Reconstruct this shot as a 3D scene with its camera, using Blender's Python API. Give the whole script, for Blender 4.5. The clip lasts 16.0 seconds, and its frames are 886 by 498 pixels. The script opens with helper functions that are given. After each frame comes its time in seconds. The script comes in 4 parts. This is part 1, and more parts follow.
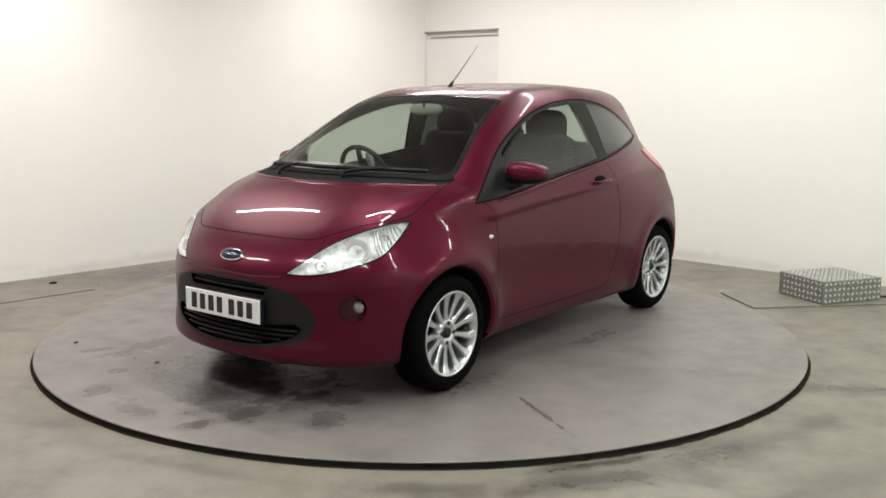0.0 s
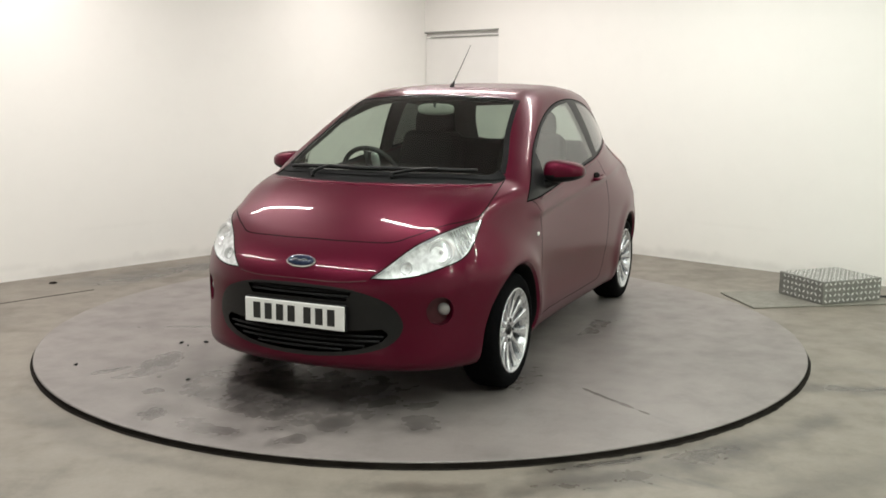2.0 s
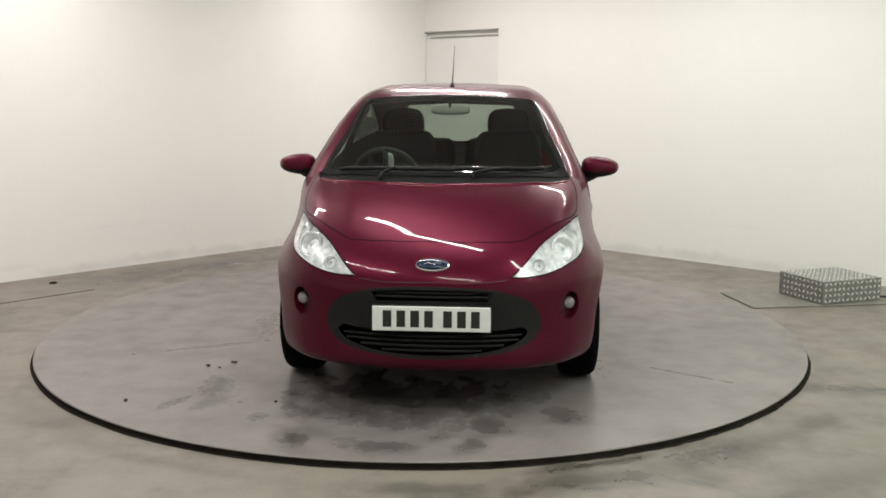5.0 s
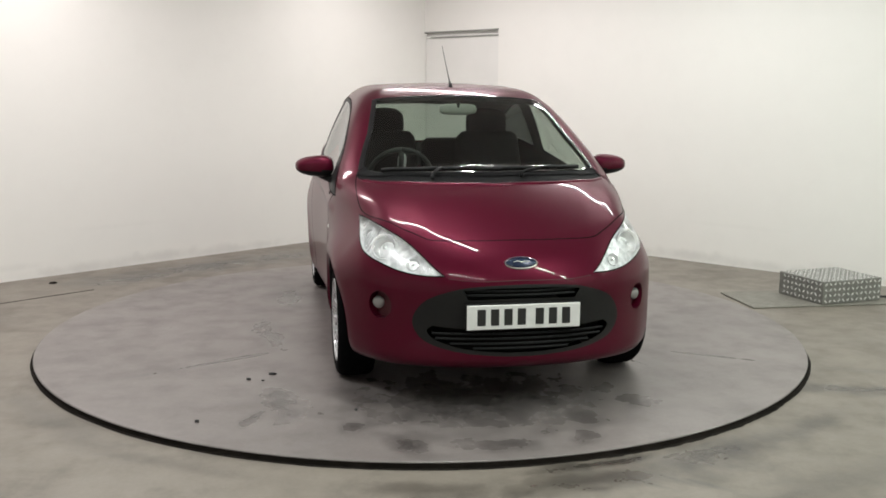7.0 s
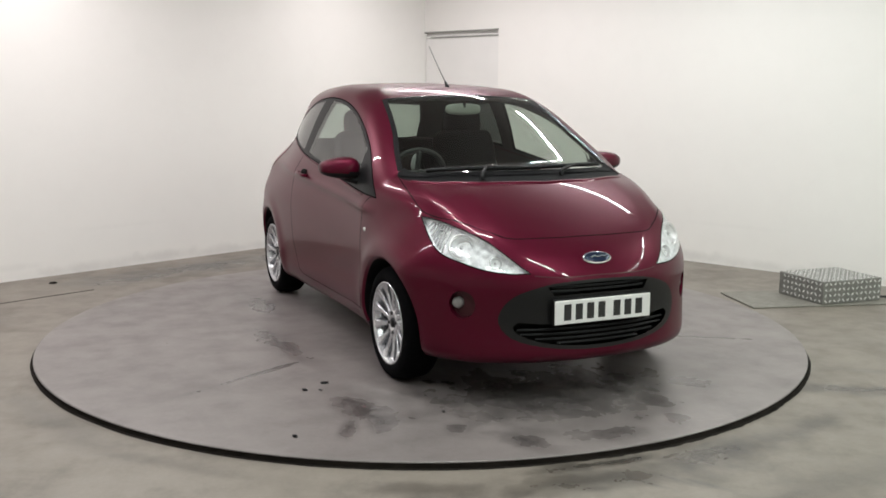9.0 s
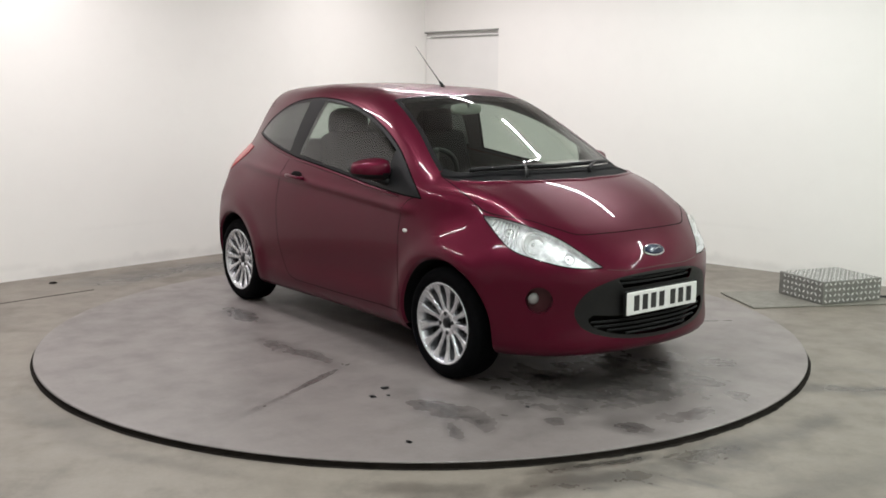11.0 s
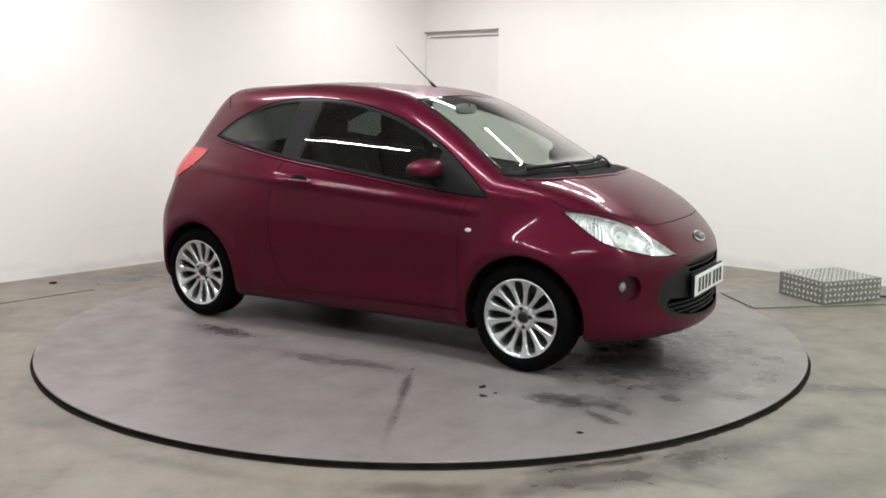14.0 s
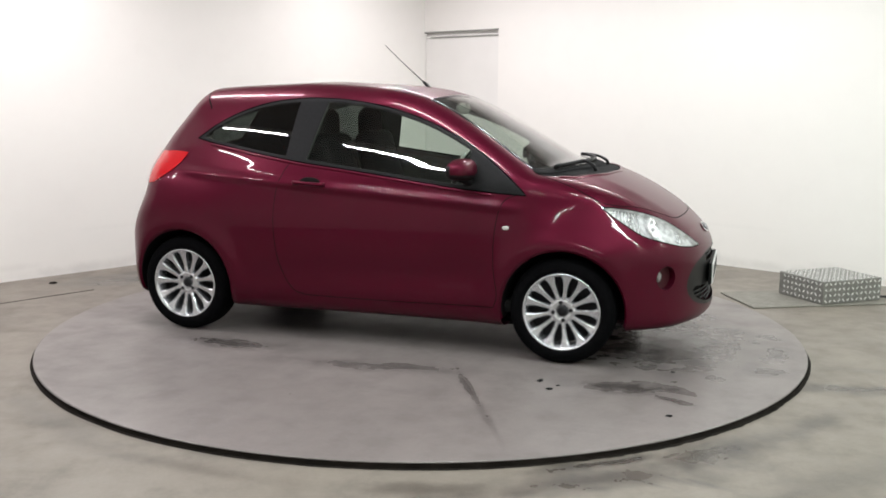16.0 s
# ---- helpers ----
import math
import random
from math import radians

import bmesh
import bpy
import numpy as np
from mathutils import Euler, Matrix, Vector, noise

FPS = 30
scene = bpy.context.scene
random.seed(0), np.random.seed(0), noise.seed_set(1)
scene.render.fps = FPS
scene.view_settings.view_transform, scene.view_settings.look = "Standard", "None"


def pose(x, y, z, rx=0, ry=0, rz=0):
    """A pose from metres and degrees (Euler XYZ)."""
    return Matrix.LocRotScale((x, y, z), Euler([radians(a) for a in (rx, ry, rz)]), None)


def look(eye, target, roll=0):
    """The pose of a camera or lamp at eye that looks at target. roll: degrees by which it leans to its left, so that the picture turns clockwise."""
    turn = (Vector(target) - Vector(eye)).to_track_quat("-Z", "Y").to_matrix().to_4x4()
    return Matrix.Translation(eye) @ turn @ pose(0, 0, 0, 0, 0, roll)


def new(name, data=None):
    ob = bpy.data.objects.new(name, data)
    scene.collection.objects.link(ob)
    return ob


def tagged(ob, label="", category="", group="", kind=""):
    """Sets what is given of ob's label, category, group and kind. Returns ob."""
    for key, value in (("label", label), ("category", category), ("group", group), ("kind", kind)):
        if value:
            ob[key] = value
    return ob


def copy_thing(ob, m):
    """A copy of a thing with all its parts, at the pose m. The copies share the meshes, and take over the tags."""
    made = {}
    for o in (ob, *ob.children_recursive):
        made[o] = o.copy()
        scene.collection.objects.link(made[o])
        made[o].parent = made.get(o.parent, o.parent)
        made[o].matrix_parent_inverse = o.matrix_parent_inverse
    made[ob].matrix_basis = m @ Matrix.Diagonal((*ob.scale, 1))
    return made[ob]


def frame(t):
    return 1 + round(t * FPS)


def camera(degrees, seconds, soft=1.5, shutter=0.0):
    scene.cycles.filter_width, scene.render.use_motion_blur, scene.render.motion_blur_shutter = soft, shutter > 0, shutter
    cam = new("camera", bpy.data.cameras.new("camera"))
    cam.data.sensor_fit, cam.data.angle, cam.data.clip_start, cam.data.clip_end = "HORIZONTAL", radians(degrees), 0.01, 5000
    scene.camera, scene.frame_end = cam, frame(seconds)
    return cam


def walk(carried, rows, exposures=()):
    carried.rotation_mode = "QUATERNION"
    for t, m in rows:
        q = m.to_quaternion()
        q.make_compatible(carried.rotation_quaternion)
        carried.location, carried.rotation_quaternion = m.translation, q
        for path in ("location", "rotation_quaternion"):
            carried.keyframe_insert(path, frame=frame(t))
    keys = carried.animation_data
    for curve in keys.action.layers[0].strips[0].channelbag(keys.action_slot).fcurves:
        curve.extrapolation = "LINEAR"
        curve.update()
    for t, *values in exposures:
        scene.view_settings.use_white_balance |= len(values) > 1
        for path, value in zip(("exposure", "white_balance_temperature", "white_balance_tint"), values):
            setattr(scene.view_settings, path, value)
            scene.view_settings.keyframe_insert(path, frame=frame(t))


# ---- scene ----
# ---- camera ----
cam = camera(50.54, 16.0, soft=1.7)
EYE = (0.118, -5.743, 1.417)
AIM = (0.118, -5.743 + math.cos(radians(9.319)), 1.417 - math.sin(radians(9.319)))
EXPOSURE = -0.16
walk(cam, [(0.0, look(EYE, AIM, 0.376)), (16.0, look(EYE, AIM, 0.376))],
     exposures=[(0.0, EXPOSURE, 6500, 10), (4.0, EXPOSURE - 0.12, 6580, 10), (6.5, EXPOSURE - 0.19, 6420, 11), (9.0, EXPOSURE - 0.17, 6280, 13), (12.5, EXPOSURE - 0.05, 6260, 13), (16.0, EXPOSURE + 0.08, 6240, 14)])

# ---- world and light ----
world = bpy.data.worlds.new("world")
scene.world = world
world.use_nodes = True
world.node_tree.nodes["Background"].inputs[0].default_value = (0.75, 0.8, 0.85, 1)
world.node_tree.nodes["Background"].inputs[1].default_value = 0.05

FLOOR_Z = -0.03
CORNER = Vector((-0.09, 4.60, FLOOR_Z))
LEFT_DIR = Vector((-2.04, -2.09, 0)).normalized()
RIGHT_DIR = Vector((1.908, -1.66, 0)).normalized()
CEIL_Z = 3.0


# fluorescent tubes in three rows along the east wall: offset of the row, distances along the row
ROW = Vector((0.754, -0.656, 0))
ACROSS = Vector((0.656, 0.754, 0))
TUBE_TURN = math.degrees(math.atan2(ROW.y, ROW.x))
# the unseen tubes at 5.5 and at -1.6 are added to brighten the walls
TUBES = [(a, o) for o, row in ((2.02, (-1.6, 0.66, 3.3, 5.5)), (-0.93, (-2.0, 0.68, 3.3, 5.5)), (-3.08, (-2.0, 0.68, 3.3))) for a in row]
TUBE_LENGTH, TUBE_WATTS = 1.67, 47
for a, o in TUBES:
    data = bpy.data.lights.new("tube_and_fill_light", "AREA")
    data.shape, data.size, data.size_y, data.energy = "RECTANGLE", TUBE_LENGTH, 0.035, TUBE_WATTS
    data.color = (1.0, 0.935, 0.90) if a < -1.0 else (0.92, 1.0, 0.895) if a > 1.0 else (0.98, 1.0, 0.94)
    lo = new("tube_and_fill_light", data)
    lo.matrix_world = pose(*(ROW * a + ACROSS * o + Vector((0, 0, CEIL_Z - 0.105))), 0, 0, TUBE_TURN)


# ---- materials ----
def mat(name, color, rough=0.5, metal=0.0, coat=0.0, noise_scale=0.0, noise_amount=0.0, bump=0.0, bump_scale=60.0, **more):
    m = bpy.data.materials.new(name)
    m.use_nodes = True
    nt = m.node_tree
    b = nt.nodes["Principled BSDF"]
    b.inputs["Base Color"].default_value = (*color, 1)
    b.inputs["Roughness"].default_value = rough
    b.inputs["Metallic"].default_value = metal
    b.inputs["Coat Weight"].default_value = coat
    b.inputs["Coat Roughness"].default_value = 0.03
    for k, v in more.items():
        b.inputs[k.replace("_", " ")].default_value = v
    if noise_amount or bump:
        tc = nt.nodes.new("ShaderNodeTexCoord")
    if noise_amount:
        n = nt.nodes.new("ShaderNodeTexNoise")
        n.inputs["Scale"].default_value = noise_scale
        n.inputs["Detail"].default_value = 6
        nt.links.new(tc.outputs["Object"], n.inputs["Vector"])
        r = nt.nodes.new("ShaderNodeMapRange")
        r.inputs["From Min"].default_value, r.inputs["From Max"].default_value = 0.3, 0.7
        r.inputs["To Min"].default_value, r.inputs["To Max"].default_value = 1 - noise_amount, 1 + noise_amount
        nt.links.new(n.outputs["Fac"], r.inputs["Value"])
        h = nt.nodes.new("ShaderNodeHueSaturation")
        h.inputs["Color"].default_value = (*color, 1)
        nt.links.new(r.outputs["Result"], h.inputs["Value"])
        nt.links.new(h.outputs["Color"], b.inputs["Base Color"])
    if bump:
        n2 = nt.nodes.new("ShaderNodeTexNoise")
        n2.inputs["Scale"].default_value = bump_scale
        n2.inputs["Detail"].default_value = 4
        nt.links.new(tc.outputs["Object"], n2.inputs["Vector"])
        bp = nt.nodes.new("ShaderNodeBump")
        bp.inputs["Strength"].default_value = bump
        bp.inputs["Distance"].default_value = 0.004
        nt.links.new(n2.outputs["Fac"], bp.inputs["Height"])
        nt.links.new(bp.outputs["Normal"], b.inputs["Normal"])
    return m


PAINT = mat("burgundy_paint", (0.077, 0.0030, 0.0155), 0.36, 0.45, 0.40, noise_scale=900, noise_amount=0.10, Specular_IOR_Level=0.10, Coat_IOR=1.42)
# shaded copy of the body paint, for the fog recess and bumper seam
PAINT_DARK = mat("shaded_burgundy", (0.05, 0.005, 0.01), 0.5, 0.2)
ALLOY = mat("silver_alloy", (0.62, 0.63, 0.66), 0.26, 0.88, noise_scale=40, noise_amount=0.04)
CHROME = mat("chrome", (0.85, 0.85, 0.86), 0.08, 1.0)
# pale colour and grey mottle paint the reflections of the lamp's facets
REFLECTOR = mat("lamp_reflector", (0.82, 0.82, 0.82), 0.33, 0.18, noise_scale=30, noise_amount=0.34)
COWL = mat("matt_black_cowl", (0.008, 0.008, 0.0085), 0.7, noise_scale=60, noise_amount=0.2, bump=0.15, bump_scale=200, Specular_IOR_Level=0.08)
DARK_METAL = mat("dark_metal", (0.02, 0.02, 0.022), 0.4, 0.7, noise_scale=30, noise_amount=0.2)
RUBBER = mat("tyre_rubber", (0.003, 0.003, 0.0035), 0.8, noise_scale=40, noise_amount=0.25, bump=0.2, Specular_IOR_Level=0.03)
BLACK_PLASTIC = mat("black_plastic", (0.007, 0.007, 0.0075), 0.5, noise_scale=80, noise_amount=0.15, bump=0.1, bump_scale=400, Specular_IOR_Level=0.18)
GRILLE = mat("grille_plastic", (0.006, 0.0058, 0.006), 0.5, noise_scale=60, noise_amount=0.15, bump=0.1, bump_scale=400, Specular_IOR_Level=0.3)
TRIM_BLACK = mat("satin_black_trim", (0.012, 0.012, 0.013), 0.4, noise_scale=80, noise_amount=0.15, Specular_IOR_Level=0.12)
GLOSS_BLACK = mat("gloss_black_trim", (0.012, 0.012, 0.013), 0.12)
DARK = mat("gap_and_shade_black", (0.006, 0.005, 0.005), 0.9, Specular_IOR_Level=0.1)
BLUE = mat("badge_blue", (0.008, 0.016, 0.045), 0.2, 0.2, 0.2)
PLATE = mat("plate_white", (0.75, 0.75, 0.74), 0.4, noise_scale=30, noise_amount=0.04)
INK = mat("plate_ink", (0.015, 0.015, 0.015), 0.5)
MIRROR = mat("mirror_silver", (0.9, 0.9, 0.9), 0.02, 1.0)
SILVER = mat("satin_silver", (0.7, 0.7, 0.7), 0.35, 0.6)
LINING = mat("cabin_lining", (0.085, 0.085, 0.082), 0.9, noise_scale=50, noise_amount=0.1)
CARPET = mat("cabin_carpet", (0.02, 0.02, 0.02), 0.95, noise_scale=200, noise_amount=0.3)
DASH = mat("dash_plastic", (0.018, 0.018, 0.019), 0.6, noise_scale=100, noise_amount=0.15, bump=0.1, bump_scale=300)
SEAT = mat("seat_cloth", (0.010, 0.0095, 0.010), 0.9, noise_scale=30, noise_amount=0.1, Specular_IOR_Level=0.1)
RED_LAMP = mat("red_lamp", (0.42, 0.008, 0.012), 0.15, 0.0, 0.4, Specular_IOR_Level=0.3)
CLEAR_LAMP = mat("clear_lamp", (0.75, 0.74, 0.72), 0.12, 0.3, 1.0)
TREAD = mat("tread_plate", (0.20, 0.20, 0.185), 0.5, 0.3, noise_scale=25, noise_amount=0.2)
STUD = mat("tread_stud", (0.74, 0.74, 0.72), 0.45, 0.3)
FOG_GLASS = mat("fog_glass", (0.27, 0.26, 0.26), 0.1, 0.4, 1.0)
COVER = mat("cover_plate", (0.20, 0.19, 0.165), 0.55, 0.1, noise_scale=12, noise_amount=0.15)
GRIME = mat("edge_grime", (0.018, 0.015, 0.013), 0.9, noise_scale=8, noise_amount=0.4, Specular_IOR_Level=0.08)
BOWL = mat("lamp_bowl", (0.8, 0.8, 0.8), 0.25, 0.5)
WHITE_LUMP = mat("pale_lump", (0.8, 0.8, 0.8), 0.35, 0.2)
WHIP = mat("aerial_wire", (0.10, 0.095, 0.09), 0.35, 0.4)
CABLE = mat("cable", (0.02, 0.02, 0.02), 0.6)


def thin_glass(name, tint, ior=1.5, rough=0.01, fall=5.0):
    m = bpy.data.materials.new(name)
    m.use_nodes = True
    nt = m.node_tree
    nt.nodes.clear()
    out = nt.nodes.new("ShaderNodeOutputMaterial")
    mix = nt.nodes.new("ShaderNodeMixShader")
    clear = nt.nodes.new("ShaderNodeBsdfTransparent")
    gloss = nt.nodes.new("ShaderNodeBsdfGlossy")
    face = nt.nodes.new("ShaderNodeLayerWeight")
    face.inputs["Blend"].default_value = 0.5
    power = nt.nodes.new("ShaderNodeMath")
    power.operation = "POWER"
    power.inputs[1].default_value = fall
    fres = nt.nodes.new("ShaderNodeMath")
    fres.operation = "MULTIPLY_ADD"
    base = ((ior - 1) / (ior + 1)) ** 2 * 1.6
    fres.inputs[1].default_value, fres.inputs[2].default_value = 1 - base, base
    nt.links.new(face.outputs["Facing"], power.inputs[0])
    nt.links.new(power.outputs[0], fres.inputs[0])
    clear.inputs["Color"].default_value = (*tint, 1)
    gloss.inputs["Color"].default_value = (1, 1, 1, 1)
    gloss.inputs["Roughness"].default_value = rough
    nt.links.new(fres.outputs[0], mix.inputs[0])
    nt.links.new(clear.outputs[0], mix.inputs[1])
    nt.links.new(gloss.outputs[0], mix.inputs[2])
    nt.links.new(mix.outputs[0], out.inputs[0])
    return m


GLASS = thin_glass("green_tinted_glass", (0.72, 0.79, 0.73), 1.6, 0.01, 4.6)
SIDE_GLASS = thin_glass("dark_tinted_glass", (0.70, 0.77, 0.72), 1.5)
REAR_GLASS = thin_glass("smoked_glass", (0.075, 0.085, 0.08), 1.48)
BACK_GLASS = thin_glass("rear_window_glass", (0.50, 0.56, 0.52), 1.6)
LENS = thin_glass("clear_lens", (0.93, 0.94, 0.95), 1.5)


def ground_material(name, base, patch, rough, spots=(), lines=(), seed=0.0, speck=0.12, big=0.22, streaks=0.25):
    """Worn concrete or steel: grain, broad patches, irregular damp stains and dark patches at their own places."""
    m = bpy.data.materials.new(name)
    m.use_nodes = True
    nt = m.node_tree
    b = nt.nodes["Principled BSDF"]
    L = nt.links.new
    tc = nt.nodes.new("ShaderNodeTexCoord")
    pos = tc.outputs["Object"]

    def math_node(op, a, c=None, d=None):
        n = nt.nodes.new("ShaderNodeMath")
        n.operation = op
        for i, v in enumerate((a, c, d)):
            if v is None:
                continue
            if isinstance(v, (int, float)):
                n.inputs[i].default_value = v
            else:
                L(v, n.inputs[i])
        return n.outputs[0]

    def tex(scale, detail=6, rough_=0.6, stretch=(1, 1, 1)):
        mp = nt.nodes.new("ShaderNodeMapping")
        mp.inputs["Location"].default_value = (seed * 3.1, seed * 1.7, seed)
        mp.inputs["Scale"].default_value = stretch
        L(pos, mp.inputs["Vector"])
        n = nt.nodes.new("ShaderNodeTexNoise")
        n.inputs["Scale"].default_value = scale
        n.inputs["Detail"].default_value = detail
        n.inputs["Roughness"].default_value = rough_
        L(mp.outputs[0], n.inputs["Vector"])
        return n.outputs["Fac"]

    def ramp(v, lo, hi):
        r = nt.nodes.new("ShaderNodeMapRange")
        r.interpolation_type = "SMOOTHSTEP"
        r.inputs["From Min"].default_value, r.inputs["From Max"].default_value = lo, hi
        L(v, r.inputs["Value"])
        return r.outputs["Result"]

    broad = tex(0.9, 5)
    grain = tex(55, 4, 0.7)
    mid_n = tex(4.5, 6, 0.58)
    edge = tex(7.0, 5, 0.55)
    streak = tex(5.0, 5, 0.6, (1.0, 0.25, 1.0))
    spot_dark = None
    for x, y, rx, ry, turn, strength in spots:
        upright = turn is None
        mp = nt.nodes.new("ShaderNodeMapping")
        mp.vector_type = "TEXTURE"
        mp.inputs["Location"].default_value = (x, 0, y) if upright else (x, y, 0)
        mp.inputs["Rotation"].default_value = (0, 0, 0 if upright else radians(turn))
        mp.inputs["Scale"].default_value = (rx, 50, ry) if upright else (rx, ry, 50)
        L(pos, mp.inputs["Vector"])
        ln = nt.nodes.new("ShaderNodeVectorMath")
        ln.operation = "LENGTH"
        L(mp.outputs[0], ln.inputs[0])
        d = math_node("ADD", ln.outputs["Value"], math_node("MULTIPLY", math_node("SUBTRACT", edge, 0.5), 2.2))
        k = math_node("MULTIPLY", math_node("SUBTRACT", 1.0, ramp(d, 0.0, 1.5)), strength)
        spot_dark = k if spot_dark is None else math_node("MAXIMUM", spot_dark, k)
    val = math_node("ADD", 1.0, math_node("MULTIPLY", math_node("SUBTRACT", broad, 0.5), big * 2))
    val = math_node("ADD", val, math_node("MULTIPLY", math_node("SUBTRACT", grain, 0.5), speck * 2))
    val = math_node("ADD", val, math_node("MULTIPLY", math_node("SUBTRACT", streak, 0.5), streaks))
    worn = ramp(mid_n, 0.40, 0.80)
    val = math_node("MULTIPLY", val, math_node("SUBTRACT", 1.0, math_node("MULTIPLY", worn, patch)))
    if spot_dark is not None:
        val = math_node("MULTIPLY", val, math_node("SUBTRACT", 1.0, spot_dark))
    hs = nt.nodes.new("ShaderNodeHueSaturation")
    hs.inputs["Color"].default_value = (*base, 1)
    L(val, hs.inputs["Value"])
    L(hs.outputs[0], b.inputs["Base Color"])
    rg = math_node("ADD", rough, math_node("MULTIPLY", math_node("SUBTRACT", mid_n, 0.5), 0.35))
    if spot_dark is not None:
        rg = math_node("SUBTRACT", rg, math_node("MULTIPLY", spot_dark, 0.3))
    L(rg, b.inputs["Roughness"])
    bp = nt.nodes.new("ShaderNodeBump")
    bp.inputs["Strength"].default_value = 0.25
    bp.inputs["Distance"].default_value = 0.003
    L(math_node("ADD", grain, mid_n), bp.inputs["Height"])
    L(bp.outputs[0], b.inputs["Normal"])
    return m


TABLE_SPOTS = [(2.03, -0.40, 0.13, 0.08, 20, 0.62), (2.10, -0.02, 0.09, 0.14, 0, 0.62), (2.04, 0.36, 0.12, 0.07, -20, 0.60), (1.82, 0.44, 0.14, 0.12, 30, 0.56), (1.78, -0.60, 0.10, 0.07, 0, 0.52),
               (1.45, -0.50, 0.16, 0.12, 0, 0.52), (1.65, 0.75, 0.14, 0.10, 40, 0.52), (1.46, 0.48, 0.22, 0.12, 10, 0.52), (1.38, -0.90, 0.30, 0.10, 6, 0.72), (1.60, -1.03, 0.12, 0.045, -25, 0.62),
               # the broad first spot here darkens the plate under the car's nose
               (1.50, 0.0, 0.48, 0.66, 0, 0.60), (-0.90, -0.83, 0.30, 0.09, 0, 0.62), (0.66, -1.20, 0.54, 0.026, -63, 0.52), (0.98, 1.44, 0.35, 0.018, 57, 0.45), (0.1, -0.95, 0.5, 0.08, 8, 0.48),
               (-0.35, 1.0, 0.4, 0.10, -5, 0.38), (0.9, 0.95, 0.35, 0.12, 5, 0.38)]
FLOOR_SPOTS = [(1.25, -2.06, 0.50, 0.12, 33, 0.72), (0.7, -2.36, 0.7, 0.10, 15, 0.6), (2.3, -1.22, 0.60, 0.09, -8, 0.68), (0.5, -2.62, 0.6, 0.07, 5, 0.5), (1.15, -2.6, 0.5, 0.05, 25, 0.55), (-1.6, -1.75, 0.6, 0.10, -45, 0.4), (2.5, -0.9, 0.4, 0.05, -10, 0.35), (0.1, -2.45, 0.3, 0.06, 0, 0.4),
               (-2.30, 1.58, 0.50, 0.17, 46, 0.68), (-1.88, 2.08, 0.65, 0.22, 46, 0.82), (-2.5, 1.62, 0.5, 0.12, 46, 0.45), (-1.35, 2.58, 0.6, 0.26, 44, 0.62), (1.6, -2.4, 0.6, 0.15, 30, 0.35), (3.0, -1.6, 0.6, 0.12, 0, 0.35),
               (-1.0, -2.2, 0.5, 0.06, -20, 0.3), (1.75, -1.75, 0.35, 0.07, 45, 0.45), (2.2, -2.2, 0.5, 0.10, 20, 0.3), (-0.4, 2.9, 0.8, 0.3, 0, 0.25),
               (0.74, -2.19, 0.32, 0.05, 18, 0.80), (0.85, -2.33, 0.17, 0.022, -40, 0.62), (0.97, -2.30, 0.17, 0.022, -40, 0.58), (1.09, -2.36, 0.15, 0.022, -38, 0.52), (0.69, -2.42, 0.12, 0.04, 10, 0.6),
               (1.05, -2.10, 0.12, 0.03, 35, 0.6), (1.23, -1.97, 0.10, 0.025, 35, 0.6), (2.13, -1.21, 0.16, 0.05, -10, 0.6)]
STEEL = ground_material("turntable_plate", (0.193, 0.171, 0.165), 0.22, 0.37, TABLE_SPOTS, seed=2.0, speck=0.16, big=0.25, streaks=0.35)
CONCRETE = ground_material("damp_concrete", (0.200, 0.176, 0.148), 0.30, 0.45, FLOOR_SPOTS, seed=5.0, speck=0.16, big=0.25, streaks=0.35)
WALL_SPOTS = [(2.5, 0.03, 0.5, 0.045, None, 0.13), (3.2, 0.05, 0.4, 0.05, None, 0.14), (3.9, 0.03, 0.5, 0.05, None, 0.13), (4.5, 0.10, 0.25, 0.03, None, 0.060), (5.0, 0.04, 0.5, 0.05, None, 0.080), (3.5, 0.35, 0.5, 0.02, None, 0.020)]
WALL = ground_material("white_wall_paint", (0.86, 0.845, 0.815), 0.015, 0.6, WALL_SPOTS, seed=9.0, speck=0.006, big=0.012, streaks=0.012)
CEILING = mat("ceiling_panels", (0.36, 0.36, 0.36), 0.9, noise_scale=2, noise_amount=0.05)
DOOR_PAINT = mat("door_paint", (0.80, 0.79, 0.77), 0.5, noise_scale=2, noise_amount=0.03)
GREY_TRIM = mat("grey_trim", (0.30, 0.30, 0.28), 0.5, noise_scale=10, noise_amount=0.1)


# ---- mesh helpers ----
def obj(name, bm, material, parent=None, smooth=False):
    me = bpy.data.meshes.new(name)
    bm.to_mesh(me)
    bm.free()
    if material:
        me.materials.append(material)
    if smooth:
        me.shade_smooth()
    ob = new(name, me)
    if parent:
        ob.parent = parent
    return ob


def part(name, bm, material, parent, label="", smooth=False):
    return tagged(obj(name, bm, material, parent, smooth), label)


def box(bm, x0, x1, y0, y1, z0, z1, m=None):
    mm = Matrix.LocRotScale(((x0 + x1) / 2, (y0 + y1) / 2, (z0 + z1) / 2), None, (x1 - x0, y1 - y0, z1 - z0))
    return bmesh.ops.create_cube(bm, size=1, matrix=(m or Matrix()) @ mm)["verts"]


def along(origin, direction):
    """A frame with x along direction, z up, at origin."""
    d = direction.normalized()
    return Matrix(((d.x, -d.y, 0, origin[0]), (d.y, d.x, 0, origin[1]), (0, 0, 1, origin[2]), (0, 0, 0, 1)))


